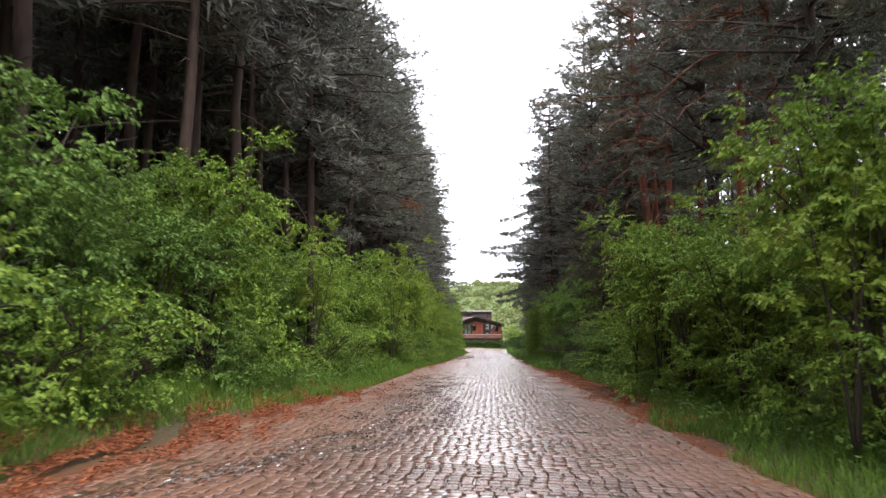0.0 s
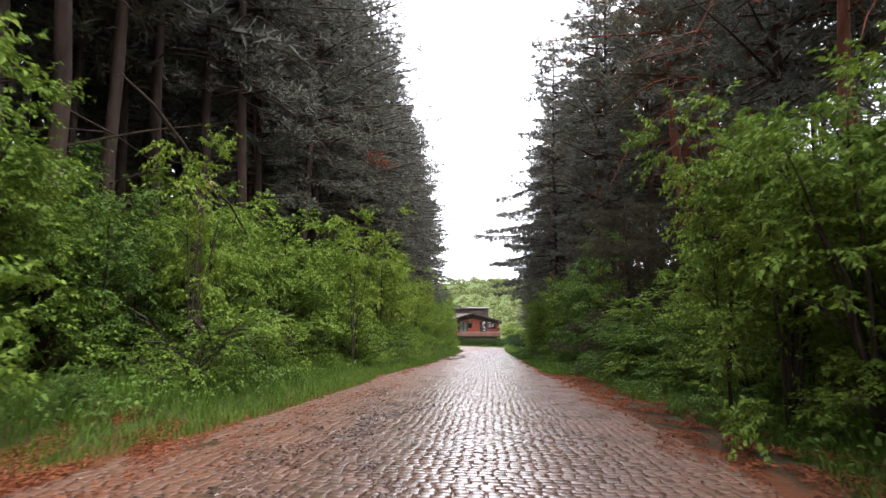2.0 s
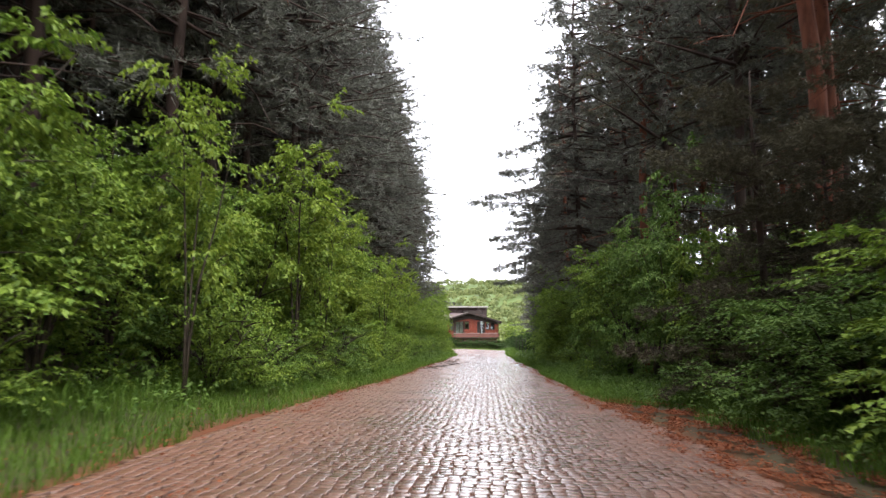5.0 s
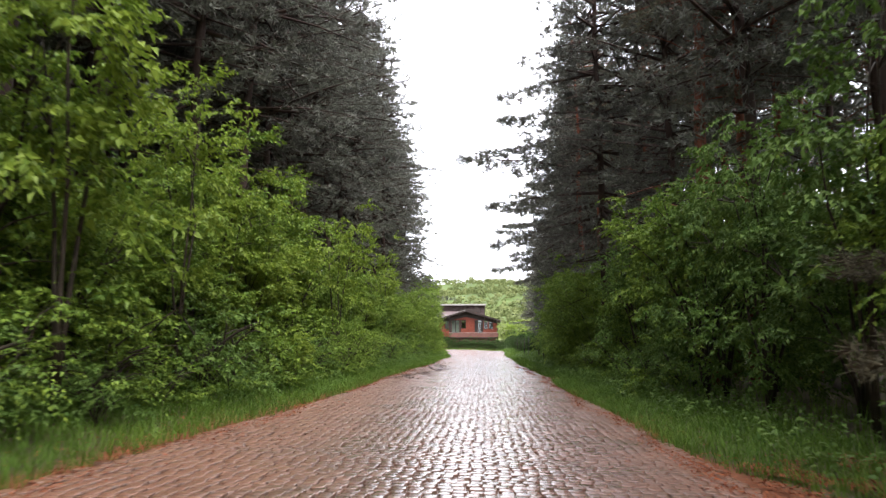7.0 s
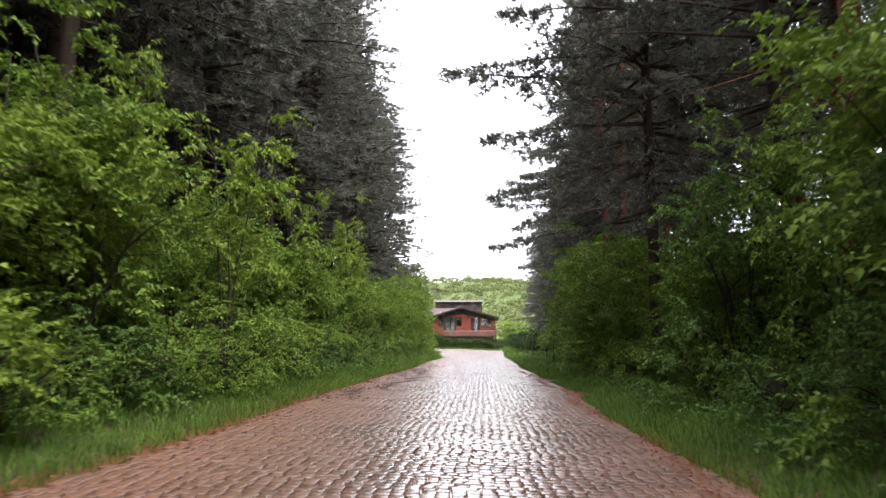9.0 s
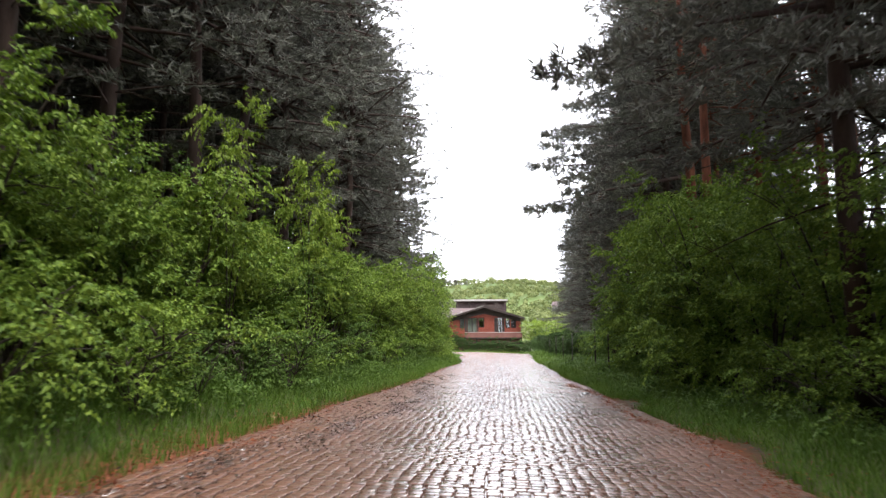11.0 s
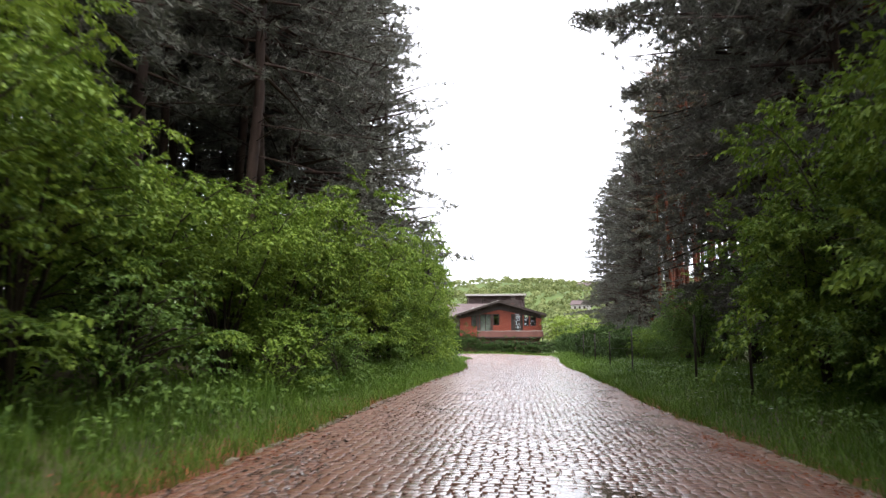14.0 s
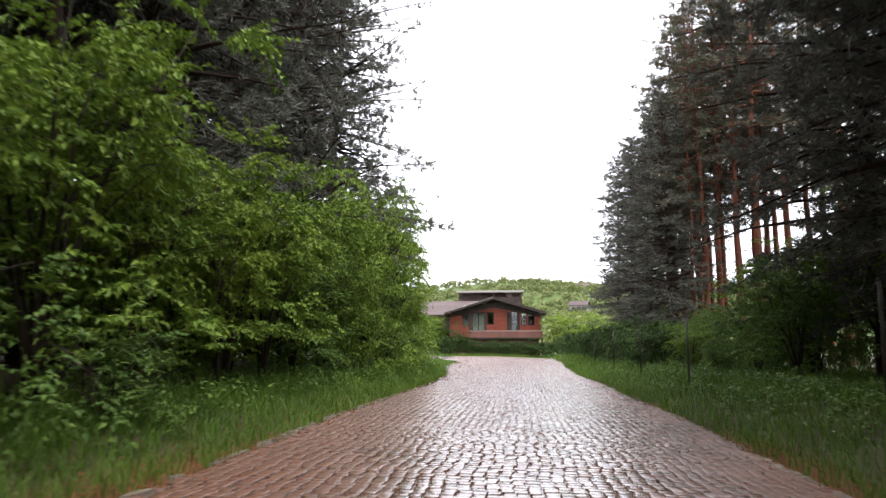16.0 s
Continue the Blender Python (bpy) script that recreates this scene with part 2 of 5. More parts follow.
_g.inputs["Base Color"].default_value = (0.9, 0.95, 0.93, 1)
_g.inputs["Roughness"].default_value, _g.inputs["Transmission Weight"].default_value = 0.03, 1.0


# ---- mesh helpers ----
def mesh_of(name, verts, faces, mat, smooth=False):
    """verts: n x 3; faces: arrays of quads or triangles."""
    me = bpy.data.meshes.new(name)
    verts = np.asarray(verts, np.float32).reshape(-1, 3)
    faces = [np.asarray(f, np.int32) for f in faces if len(f)]
    loops = np.concatenate([f.ravel() for f in faces])
    sizes = np.concatenate([np.full(len(f), f.shape[1], np.int32) for f in faces])
    me.vertices.add(len(verts))
    me.vertices.foreach_set("co", verts.ravel())
    me.loops.add(len(loops))
    me.loops.foreach_set("vertex_index", loops)
    me.polygons.add(len(sizes))
    me.polygons.foreach_set("loop_start", np.concatenate([[0], np.cumsum(sizes)[:-1]]).astype(np.int32))
    me.polygons.foreach_set("use_smooth", np.full(len(sizes), smooth))
    me.update(calc_edges=True)
    me.materials.append(mat)
    return me


def part(name, me, parent, label=""):
    ob = new(name, me)
    ob.parent = parent
    return tagged(ob, label)


class Solid:
    """Collects boxes, prisms and tubes into one mesh."""

    def __init__(self):
        self.v, self.q, self.t, self.n = [], [], [], 0

    def add(self, verts, quads=(), tris=()):
        self.v.extend(verts)
        self.q.extend([[i + self.n for i in f] for f in quads])
        self.t.extend([[i + self.n for i in f] for f in tris])
        self.n += len(verts)
        return self

    def box(self, x0, x1, y0, y1, z0, z1):
        v = [(x, y, z) for z in (z0, z1) for y in (y0, y1) for x in (x0, x1)]
        return self.add(v, [(0, 2, 3, 1), (4, 5, 7, 6), (0, 1, 5, 4), (2, 6, 7, 3), (0, 4, 6, 2), (1, 3, 7, 5)])

    def slab(self, corners, thick):
        """A plate of four corners, with its thickness below."""
        v = [tuple(c) for c in corners] + [(c[0], c[1], c[2] - thick) for c in corners]
        return self.add(v, [(0, 1, 2, 3), (7, 6, 5, 4), (0, 4, 5, 1), (1, 5, 6, 2), (2, 6, 7, 3), (3, 7, 4, 0)])

    def tube(self, points, radii, sides=6, ends=True):
        pts = [Vector(p) for p in points]
        v, q = [], []
        for i, p in enumerate(pts):
            d = (pts[min(i + 1, len(pts) - 1)] - pts[max(i - 1, 0)]).normalized()
            a = d.orthogonal().normalized() if abs(d.z) < 0.95 else Vector((1, 0, 0))
            a = (a - d * a.dot(d)).normalized()
            b = d.cross(a)
            for k in range(sides):
                w = 2 * math.pi * k / sides
                v.append(tuple(p + (a * math.cos(w) + b * math.sin(w)) * radii[i]))
        for i in range(len(pts) - 1):
            for k in range(sides):
                m = (k + 1) % sides
                q.append((i * sides + k, i * sides + m, (i + 1) * sides + m, (i + 1) * sides + k))
        if not ends:
            return self.add(v, q)
        cap = len(v)
        v += [tuple(pts[0]), tuple(pts[-1])]
        t = [(cap, (k + 1) % sides, k) for k in range(sides)]
        o = (len(pts) - 1) * sides
        t += [(cap + 1, o + k, o + (k + 1) % sides) for k in range(sides)]
        return self.add(v, q, t)

    def mesh(self, name, mat, smooth=False):
        return mesh_of(name, self.v, [self.q, self.t], mat, smooth)


def smoothstep(a, b, x):
    k = np.clip((x - a) / (b - a), 0, 1)
    return k * k * (3 - 2 * k)


def waves(x, y, seed, size):
    """Cheap smooth noise in -1..1 from a few crossed waves."""
    r = np.random.RandomState(seed)
    out = 0
    for k in range(5):
        a, f, p = r.uniform(0, 6.28), r.uniform(0.6, 1.9) / size, r.uniform(0, 6.28)
        out = out + np.sin((x * math.cos(a) + y * math.sin(a)) * f * 6.28 + p)
    return out / 5


# ---- the lie of the land ----
def hill_height(x, y):
    rise = 67 * smoothstep(190, 900, y) * (1 - 0.5 * smoothstep(60, 500, x))
    rise = rise + 11 * waves(x, y, 4, 260) * smoothstep(250, 500, y)
    return rise


def ground_height(x, y):
    x, y = np.asarray(x, float), np.asarray(y, float)
    z = -0.042 * np.clip(x, -3.6, 3.0)
    z = z + (0.42 * smoothstep(3.6, 6.2, -x) + 0.6 * smoothstep(6, 14, -x)) * smoothstep(146, 122, y)
    z = z + (0.16 + 0.42 * smoothstep(76, 92, y)) * smoothstep(3.2, 5.4, x)
    z = z + 0.62 * smoothstep(100, 172, y)
    z = z + 0.03 * waves(x, y, 2, 5) * smoothstep(3.3, 4.5, np.abs(x + 0.2))
    return z + hill_height(x, y)


def road_left(y):
    y = np.asarray(y, float)
    return -3.45 - 0.12 * np.sin(y * 0.21) - 0.1 * np.sin(y * 0.057 + 1) - 1.1 * smoothstep(108, 132, y) - 9 * smoothstep(134, 156, y)


def road_right(y):
    y = np.asarray(y, float)
    return 2.95 + 0.12 * np.sin(y * 0.17 + 2) + 0.08 * np.sin(y * 0.4) + 0.6 * smoothstep(128, 166, y)


ROAD_END = 167.0


def axis_steps(near, far, fine, grow):
    out, step = [near], fine
    while out[-1] < far:
        out.append(out[-1] + step)
        step *= grow
    return out


def build_ground():
    xs = np.array(sorted(set([-v for v in axis_steps(9, 2600, 2.0, 1.25)] + list(np.arange(-8.5, 8.6, 0.5)) + axis_steps(9, 2600, 2.0, 1.25))))
    ys = np.array([-v for v in axis_steps(22, 2600, 4, 1.3)][::-1] + list(np.arange(-20, 200, 1.5)) + axis_steps(201, 2600, 3.0, 1.1))
    gx, gy = np.meshgrid(xs, ys)
    gz = ground_height(gx, gy)
    inside = (gx > road_left(gy) + 0.4) & (gx < road_right(gy) - 0.3) & (gy < ROAD_END - 1) & (gy > -40)
    gz = gz - 0.08 * inside
    w = len(xs)
    i = (np.arange(len(ys) - 1)[:, None] * w + np.arange(w - 1)[None]).ravel()
    me = mesh_of("ground", np.stack([gx, gy, gz], -1), [np.stack([i, i + 1, i + w + 1, i + w], 1)], GROUND, True)
    tagged(new("ground", me), "damp soil with moss, mud and fallen rust-red needles", "ground", kind="structure")


def mud(x, y):
    """How much mud covers the paving: 0 none, 1 up to the tops of the stones."""
    edge = smoothstep(-2.6, -3.4, x) * 0.5 + smoothstep(2.5, 2.95, x) * 0.5
    patch = smoothstep(0.05, 0.4, waves(x, y * 0.5, 9, 1.6)) * smoothstep(-0.2, -1.4, x) * smoothstep(34, 22, y)
    more = smoothstep(0.15, 0.5, waves(x, y * 0.5, 19, 1.6)) * smoothstep(-0.6, -2.0, x) * smoothstep(60, 68, y) * smoothstep(90, 80, y)
    return np.clip(edge + patch + more, 0, 1.08)


def build_road():
    ys = np.concatenate([np.arange(-40, 0, 2.0), np.arange(0, 130, 0.5), np.arange(130, ROAD_END + 0.1, 1.0)])
    k = np.linspace(0, 1, 29)
    yy = np.repeat(ys[:, None], 29, 1)
    xx = road_left(yy) * (1 - k) + road_right(yy) * k
    zz = ground_height(xx, yy) + 0.028 + 0.019 * mud(xx, yy) * smoothstep(0, 0.06, k) * smoothstep(1, 0.94, k)
    zz[:, 0] -= 0.03
    zz[:, -1] -= 0.03
    i = (np.arange(len(ys) - 1)[:, None] * 29 + np.arange(28)[None]).ravel()
    me = mesh_of("road", np.stack([xx, yy, zz], -1), [np.stack([i, i + 1, i + 30, i + 29], 1)], BED, True)
    return tagged(new("road", me), "wet stone-paved lane with muddy edges", "road", kind="structure")


build_ground()
ROAD = build_road()


# ---- plants ----
def leaves(p, d, length, width, rng, droop=0.35, simple=False):
    """Folded, pointed leaves at p, along d."""
    n = len(p)
    d = d / np.linalg.norm(d, axis=1, keepdims=True)
    up = rng.normal(0, 0.4, (n, 3)) + (0, 0, 1)
    side = np.cross(d, up)
    side /= np.linalg.norm(side, axis=1, keepdims=True) + 1e-6
    nor = np.cross(side, d)
    l = (length * rng.uniform(0.7, 1.25, n))[:, None]
    w = (width * rng.uniform(0.7, 1.25, n))[:, None]
    tip = p + d * l - nor * l * droop
    low, high = p + d * l * 0.32 - nor * l * droop * 0.08, p + d * l * 0.68 - nor * l * droop * 0.42
    v = np.stack([p, low - side * w * 0.5 + nor * w * 0.15, high - side * w * 0.36 + nor * w * 0.1, tip, high + side * w * 0.36 + nor * w * 0.1, low + side * w * 0.5 + nor * w * 0.15], 1)
    i = np.arange(n)[:, None] * 6
    if simple:
        return v.reshape(-1, 3), np.concatenate([i + [0, 1, 3], i + [0, 3, 5]])
    return v.reshape(-1, 3), np.concatenate([i + [0, 1, 5], i + [1, 2, 5], i + [2, 4, 5], i + [2, 3, 4]])


def shrub(name, seed, height, radius, sprays, per, leaf_len, mat, label, low=0.05, sparse=0.0, stems=6, skirt=1.2, girth=0.045):
    """A bush or sapling: arching stems and sprays of leaves on a lumpy, uneven crown."""
    rng = np.random.RandomState(seed)
    root = tagged(new(name), label, "shrub")
    wood = Solid()
    tips = []
    for s in range(stems):
        a = s * 6.28 / stems + rng.uniform(-0.5, 0.5)
        out = radius * rng.uniform(0.3, 0.85)
        top = height * rng.uniform(0.72, 0.98)
        pts = []
        for k in np.linspace(0, 1, 6):
            r = out * k ** 1.5
            pts.append((math.cos(a) * r + 0.08 * rng.normal() * k, math.sin(a) * r + 0.08 * rng.normal() * k, -0.15 + (top + 0.15) * k ** 0.9))
        wood.tube(pts, [girth * height / 4 * (1 - 0.85 * k) for k in np.linspace(0, 1, 6)], 5)
        for k in range(3):
            b = Vector(pts[rng.randint(2, 5)])
            e = b + Vector((math.cos(a + rng.normal()), math.sin(a + rng.normal()), rng.uniform(0.1, 0.9))) * radius * 0.45
            wood.tube([b, (b + e) / 2 + Vector((0, 0, 0.06)), e], [0.02, 0.014, 0.006], 3, False)
        tips.append(pts)
    tagged(part("branchwork", wood.mesh("branchwork", TWIG, True), root), kind="stuff")
    # lumps: a handful of rounded masses strung along the stems
    cen, rad = [], []
    for pts in tips:
        for k in (2, 3, 4, 5) if skirt > 1 else (3, 4, 5):
            c = np.array(pts[k])
            cen.append(c + rng.normal(0, 0.18, 3) * radius * 0.5)
            rad.append(radius * rng.uniform(0.28, 0.5) * (1 - 0.45 * (k == 5 and sparse < 0.5)))
    for k in range(int(stems * (skirt - sparse))):
        a = rng.uniform(0, 6.28)
        cen.append(np.array([math.cos(a) * radius * 0.6, math.sin(a) * radius * 0.6, height * rng.uniform(low, 0.35)]))
        rad.append(radius * rng.uniform(0.3, 0.45))
    cen, rad = np.array(cen), np.array(rad)
    # boughs stand out of the lumps, and each spreads a flat fan of sprays
    fan = 6
    boughs = sprays // fan
    sprays = boughs * fan
    pick = rng.choice(len(cen), boughs, p=rad ** 2 / (rad ** 2).sum())
    u = rng.normal(0, 1, (boughs, 3))
    u /= np.linalg.norm(u, axis=1, keepdims=True)
    u[:, 2] = np.where(u[:, 2] < -0.4, -u[:, 2] * 0.5, u[:, 2])
    start = cen[pick] + u * (rad[pick] * rng.uniform(0.5, 1.05, boughs) ** 0.5)[:, None]
    head = np.arctan2(u[:, 1] + 0.4 * start[:, 1] / radius, u[:, 0] + 0.4 * start[:, 0] / radius)
    bo = np.repeat(np.arange(boughs), fan)
    turn = head[bo] + np.tile(np.linspace(-1.0, 1.0, fan), boughs) + rng.normal(0, 0.2, sprays)
    slope = rng.uniform(-0.6, 0.6, boughs)[bo] + 0.5 * np.maximum(u[bo, 2], 0) + rng.normal(0, 0.28, sprays)
    d = np.stack([np.cos(turn), np.sin(turn), slope], 1)
    base = start[bo] + d * rng.uniform(0.0, 0.22, sprays)[:, None] + rng.normal(0, 0.03, (sprays, 3))
    base[:, 2] = np.maximum(base[:, 2], 0.12)
    d /= np.linalg.norm(d, axis=1, keepdims=True)
    ln = rng.uniform(0.3, 0.65, sprays) * (leaf_len / 0.11) ** 0.5
    k = np.tile(np.linspace(0.0, 1.0, per), sprays)
    bi = np.repeat(np.arange(sprays), per)
    p = base[bi] + d[bi] * (ln[bi] * k)[:, None] - np.array([0, 0, 1]) * (0.25 * ln[bi] * k * k)[:, None]
    side = np.cross(d[bi], rng.normal(0, 0.4, (len(bi), 3)) + (0, 0, 1))
    side *= np.where(np.arange(len(bi)) % 2, 1, -1)[:, None]
    ld = (d[bi] * 0.6 + side * 0.8) * (1, 1, 0.7) + rng.normal(0, 0.3, p.shape) - (0, 0, 0.25)
    v, t = leaves(p, ld, leaf_len, leaf_len * 0.68, rng, 0.35, True)
    part("foliage", mesh_of("foliage", v, [t], mat), root)
    return root


def needles(p, d, length, width, per, rng, spread=0.75):
    """Tufts of narrow blades."""
    n = len(p) * per
    p, d = np.repeat(p, per, 0), np.repeat(d, per, 0)
    d = d + rng.normal(0, spread, (n, 3))
    d /= np.linalg.norm(d, axis=1, keepdims=True) + 1e-6
    s = np.cross(d, rng.normal(0, 1, (n, 3)))
    s /= np.linalg.norm(s, axis=1, keepdims=True) + 1e-6
    l = (length * rng.uniform(0.6, 1.2, n))[:, None]
    q = p + rng.normal(0, length * 0.15, (n, 3))
    v = np.stack([q - s * width * 0.5, q + s * width * 0.5, q + d * l], 1)
    return v.reshape(-1, 3), np.arange(n * 3).reshape(-1, 3)


def pine(seed, height, base, radius, gap, per_whorl, tufts, per, blade, width, bark, foliage, label, droop=0.5, girth=0.2, dead=14, power=0.5, boughs=(), arches=(), wisps=0):
    rng = np.random.RandomState(seed)
    root = tagged(new("pine_tree"), label, "tree")
    ks = np.linspace(0, 1, 11)
    bend = np.cumsum(rng.normal(0, 0.07, (11, 2)), 0) * (height / 20)
    bend -= bend[0]

    def axis(z):
        return np.array([np.interp(z / height, ks, bend[:, 0]), np.interp(z / height, ks, bend[:, 1]), z])

    slim = min(1.0, height / 20)
    trunk = Solid()
    pts = [tuple(axis(k * height)) for k in ks]
    pts[0] = (0, 0, -0.3)
    trunk.tube(pts, [girth * (1.25 if k == 0 else 1) * (1 - k) ** 0.75 + 0.015 for k in ks], 8)
    part("trunk", trunk.mesh("trunk", bark, True), root)
    limbs = Solid()
    for k in range(dead):
        z = rng.uniform(2.0, max(base + 1, 3.5))
        a = rng.uniform(0, 6.28)
        o, b = rng.uniform(0.5, 3.4) , axis(z)
        e = b + np.array([math.cos(a) * o, math.sin(a) * o, rng.uniform(-0.5, 0.25) * o])
        limbs.tube([b, (b + e) / 2 + (0, 0, 0.08), e], [0.03, 0.02, 0.006], 3, False)
    for a, z, length, drop in arches:
        o, s = np.array([math.cos(a), math.sin(a), 0]), np.linspace(0, 1, 8)
        line = axis(z) + o * (length * s)[:, None] + np.array([0, 0, 1]) * (0.16 * length * np.sin(3.14 * s) - drop * s ** 1.6)[:, None]
        line[1:] += np.cumsum(rng.normal(0, 0.05, (7, 3)), 0)
        limbs.tube(line, list(np.linspace(0.055, 0.012, 8)), 5, False)
        for k in range(5):
            b = line[rng.randint(2, 8)]
            t = rng.uniform(-0.8, 0.8)
            e = b + np.array([math.cos(a + t), math.sin(a + t), rng.uniform(-0.5, 0.35)]) * rng.uniform(0.5, 1.3)
            limbs.tube([b, (b + e) / 2 + (0, 0, 0.06), e], [0.016, 0.011, 0.005], 3, False)
    P, D = [], []

    def bough(zz, a, L, up, thick):
        o = np.array([math.cos(a), math.sin(a), 0])
        b = axis(min(zz, height))
        lift = rng.uniform(-0.1, 0.35) + up
        s = np.linspace(0, 1, 5)
        line = b + o * (L * s)[:, None] + np.array([0, 0, 1]) * (L * (lift * s - droop * s ** 1.7 + 0.18 * s ** 4))[:, None]
        limbs.tube(line[[0, 2, 4]] if gap < 1 else line[[0, 3]], [k * slim for k in (0.035 + 0.012 * L, 0.025 + 0.003 * L, 0.008)], 3, False)
        n = max(3, int(thick * tufts * L / radius + 1))
        ss = rng.uniform(0.22, 1.0, n) ** 0.8
        side = np.array([-o[1], o[0], 0])
        lat = rng.normal(0, 0.27, n) * min(L, 4.5) * (1.15 - ss)
        q = np.stack([np.interp(ss, s, line[:, c]) for c in range(3)], 1) + side * lat[:, None] + rng.normal(0, 0.07, (n, 3))
        q[:, 2] -= np.abs(lat) * 0.25
        P.append(q)
        D.append(np.tile(o * 0.8 + (0, 0, 0.15), (n, 1)) + side * (lat * 0.8)[:, None])

    for a, zz, L in [(b[0], b[1], b[2]) for b in boughs]:
        bough(zz, a, L, 0.15, 2.6)
    for k in range(wisps):
        h = rng.uniform(0.1, 0.85)
        bough(base + (height - base) * h, rng.uniform(0, 6.28), radius * (1.05 - 0.55 * h) * rng.uniform(1.1, 1.6), 0.25 + 0.4 * h, 0.22)
    z = base
    while z < height - 0.4:
        h = (z - base) / (height - base)
        reach = radius * ((1 - h) ** power * 0.92 + 0.08) * (0.7 + 0.3 * min(1, h * 6))
        for j in range(per_whorl):
            bough(z + rng.uniform(-0.3, 0.3), rng.uniform(0, 6.28), reach * rng.uniform(0.5, 1.15) * (1.45 if rng.uniform() < 0.1 else 1), 0.5 * h, 1)
        z += gap * rng.uniform(0.8, 1.2)
    tagged(part("branchwork", limbs.mesh("branchwork", BARK_GREY if boughs else bark, True), root), kind="stuff")
    v, t = needles(np.concatenate(P), np.concatenate(D), blade, width, per, rng)
    part("crown", mesh_of("crown", v, [t], foliage), root)
    return root


def spot(x, y, turn=0.0, size=1.0, tall=1.0, sink=0.0, tilt=0.0):
    m = Matrix.Translation((x, y, float(ground_height(x, y)) - sink)) @ Euler((tilt, 0, turn)).to_matrix().to_4x4()
    return m @ Matrix.Diagonal((size, size, size * tall, 1))


USED = set()


def plant(kind, m, group):
    """The first call sets the model itself in place, the next ones copies of it."""
    if kind.name not in USED:
        USED.add(kind.name)
        kind.matrix_basis = m
        return tagged(kind, group=group)
    # the copy takes the scale of m alone
    made = copy_thing(kind, m @ Matrix.Diagonal([1 / s for s in kind.scale] + [1]))
    return tagged(made, group=group)


HAZEL = [shrub("hazel_bush", 11 + i, 4.2, 1.9, 940, 13, 0.097, LEAF, "dense fresh green leafy bush beside the lane", stems=7, sparse=-0.1, low=0.1, skirt=0.75) for i in range(3)]
DARK_BUSH = [shrub("elder_bush", 21 + i, 4.0, 1.9, 900, 13, 0.093, LEAF_DARK, "dense dark green leafy bush under the pines", stems=7, sparse=-0.1, low=0.1, skirt=0.75) for i in range(2)]
SAPLING = [shrub("maple_sapling", 31 + i, 5.6, 1.15, 250, 11, 0.115, LEAF_YELLOW, "slender maple sapling with young yellow-green leaves", low=0.3, sparse=0.95, stems=3, girth=0.026) for i in range(3)]
GREEN_SAPLING = shrub("maple_sapling", 36, 5.6, 1.15, 300, 11, 0.11, LEAF_DARK, "slender green maple sapling leaning over the verge", low=0.3, sparse=0.8, stems=3, girth=0.026)
BRAMBLE = [shrub("bramble_bush", 41 + i, 1.5, 1.2, 250, 11, 0.07, LEAF if i else LEAF_DARK, "low tangled green bramble at the verge", stems=8) for i in range(2)]
BROADLEAF = [shrub("maple_bush", 51 + i, 5.0, 2.1, 860, 13, 0.107, LEAF, "broad-leaved green maple bush leaning to the lane", stems=7, skirt=0.8) for i in range(2)]
YELLOW_BUSH = shrub("maple_bush", 57, 4.8, 1.8, 560, 13, 0.115, LEAF_YELLOW, "broad-leaved maple bush with young yellow-green leaves", stems=6, skirt=0.8, sparse=0.1)

EDGE = [pine(61, 28, 8.5, 4.3, 0.85, 6, 25, 11, 0.29, 0.047, BARK_GREY, NEEDLE, "tall pine with grey-green boughs above a bare grey trunk", wisps=26),
        pine(62, 27, 7.0, 4.0, 0.85, 6, 25, 11, 0.29, 0.047, BARK_GREY, NEEDLE, "tall pine with grey-green boughs above a bare grey trunk", wisps=26),
        pine(63, 29, 9.5, 4.4, 0.85, 6, 25, 11, 0.29, 0.047, BARK_GREY, NEEDLE_DARK, "tall pine with dark boughs above a bare grey trunk", droop=0.6, wisps=26)]
LOW = [pine(65, 27, 2.2, 4.8, 0.72, 7, 34, 11, 0.26, 0.05, BARK_GREY, NEEDLE_DARK, "dark conifer with drooping boughs down to the bushes", droop=0.62, wisps=44),
       pine(66, 25, 3.0, 4.4, 0.72, 7, 34, 11, 0.26, 0.05, BARK_GREY, NEEDLE, "grey-green conifer with drooping boughs down to the bushes", droop=0.55, wisps=44),
       pine(67, 27, 5.6, 4.6, 0.72, 7, 34, 11, 0.26, 0.05, BARK_GREY, NEEDLE_DARK, "dark conifer with long boughs reaching over the lane", droop=0.58,
            boughs=((3.14, 9.6, 6.9), (3.3, 8.6, 5.8), (2.95, 11.0, 6.0), (3.2, 7.4, 5.4), (3.35, 12.6, 5.2), (3.1, 14.5, 4.8)))]
OVERHANG = pine(87, 25, 9.6, 3.6, 0.9, 6, 22, 11, 0.28, 0.045, BARK_RED, NEEDLE, "red-barked pine with long low boughs reaching over the lane", droop=0.5, girth=0.2, dead=10,
                boughs=((3.14, 7.3, 5.9), (3.3, 8.2, 5.0), (2.95, 9.4, 5.2), (3.2, 10.6, 4.6)))
YOUNG = pine(68, 7.6, 0.6, 3.1, 0.45, 7, 58, 22, 0.15, 0.02, BARK_GREY, NEEDLE_BROWN, "young browning conifer with drooping boughs among the bushes", droop=0.5, girth=0.1, dead=2)
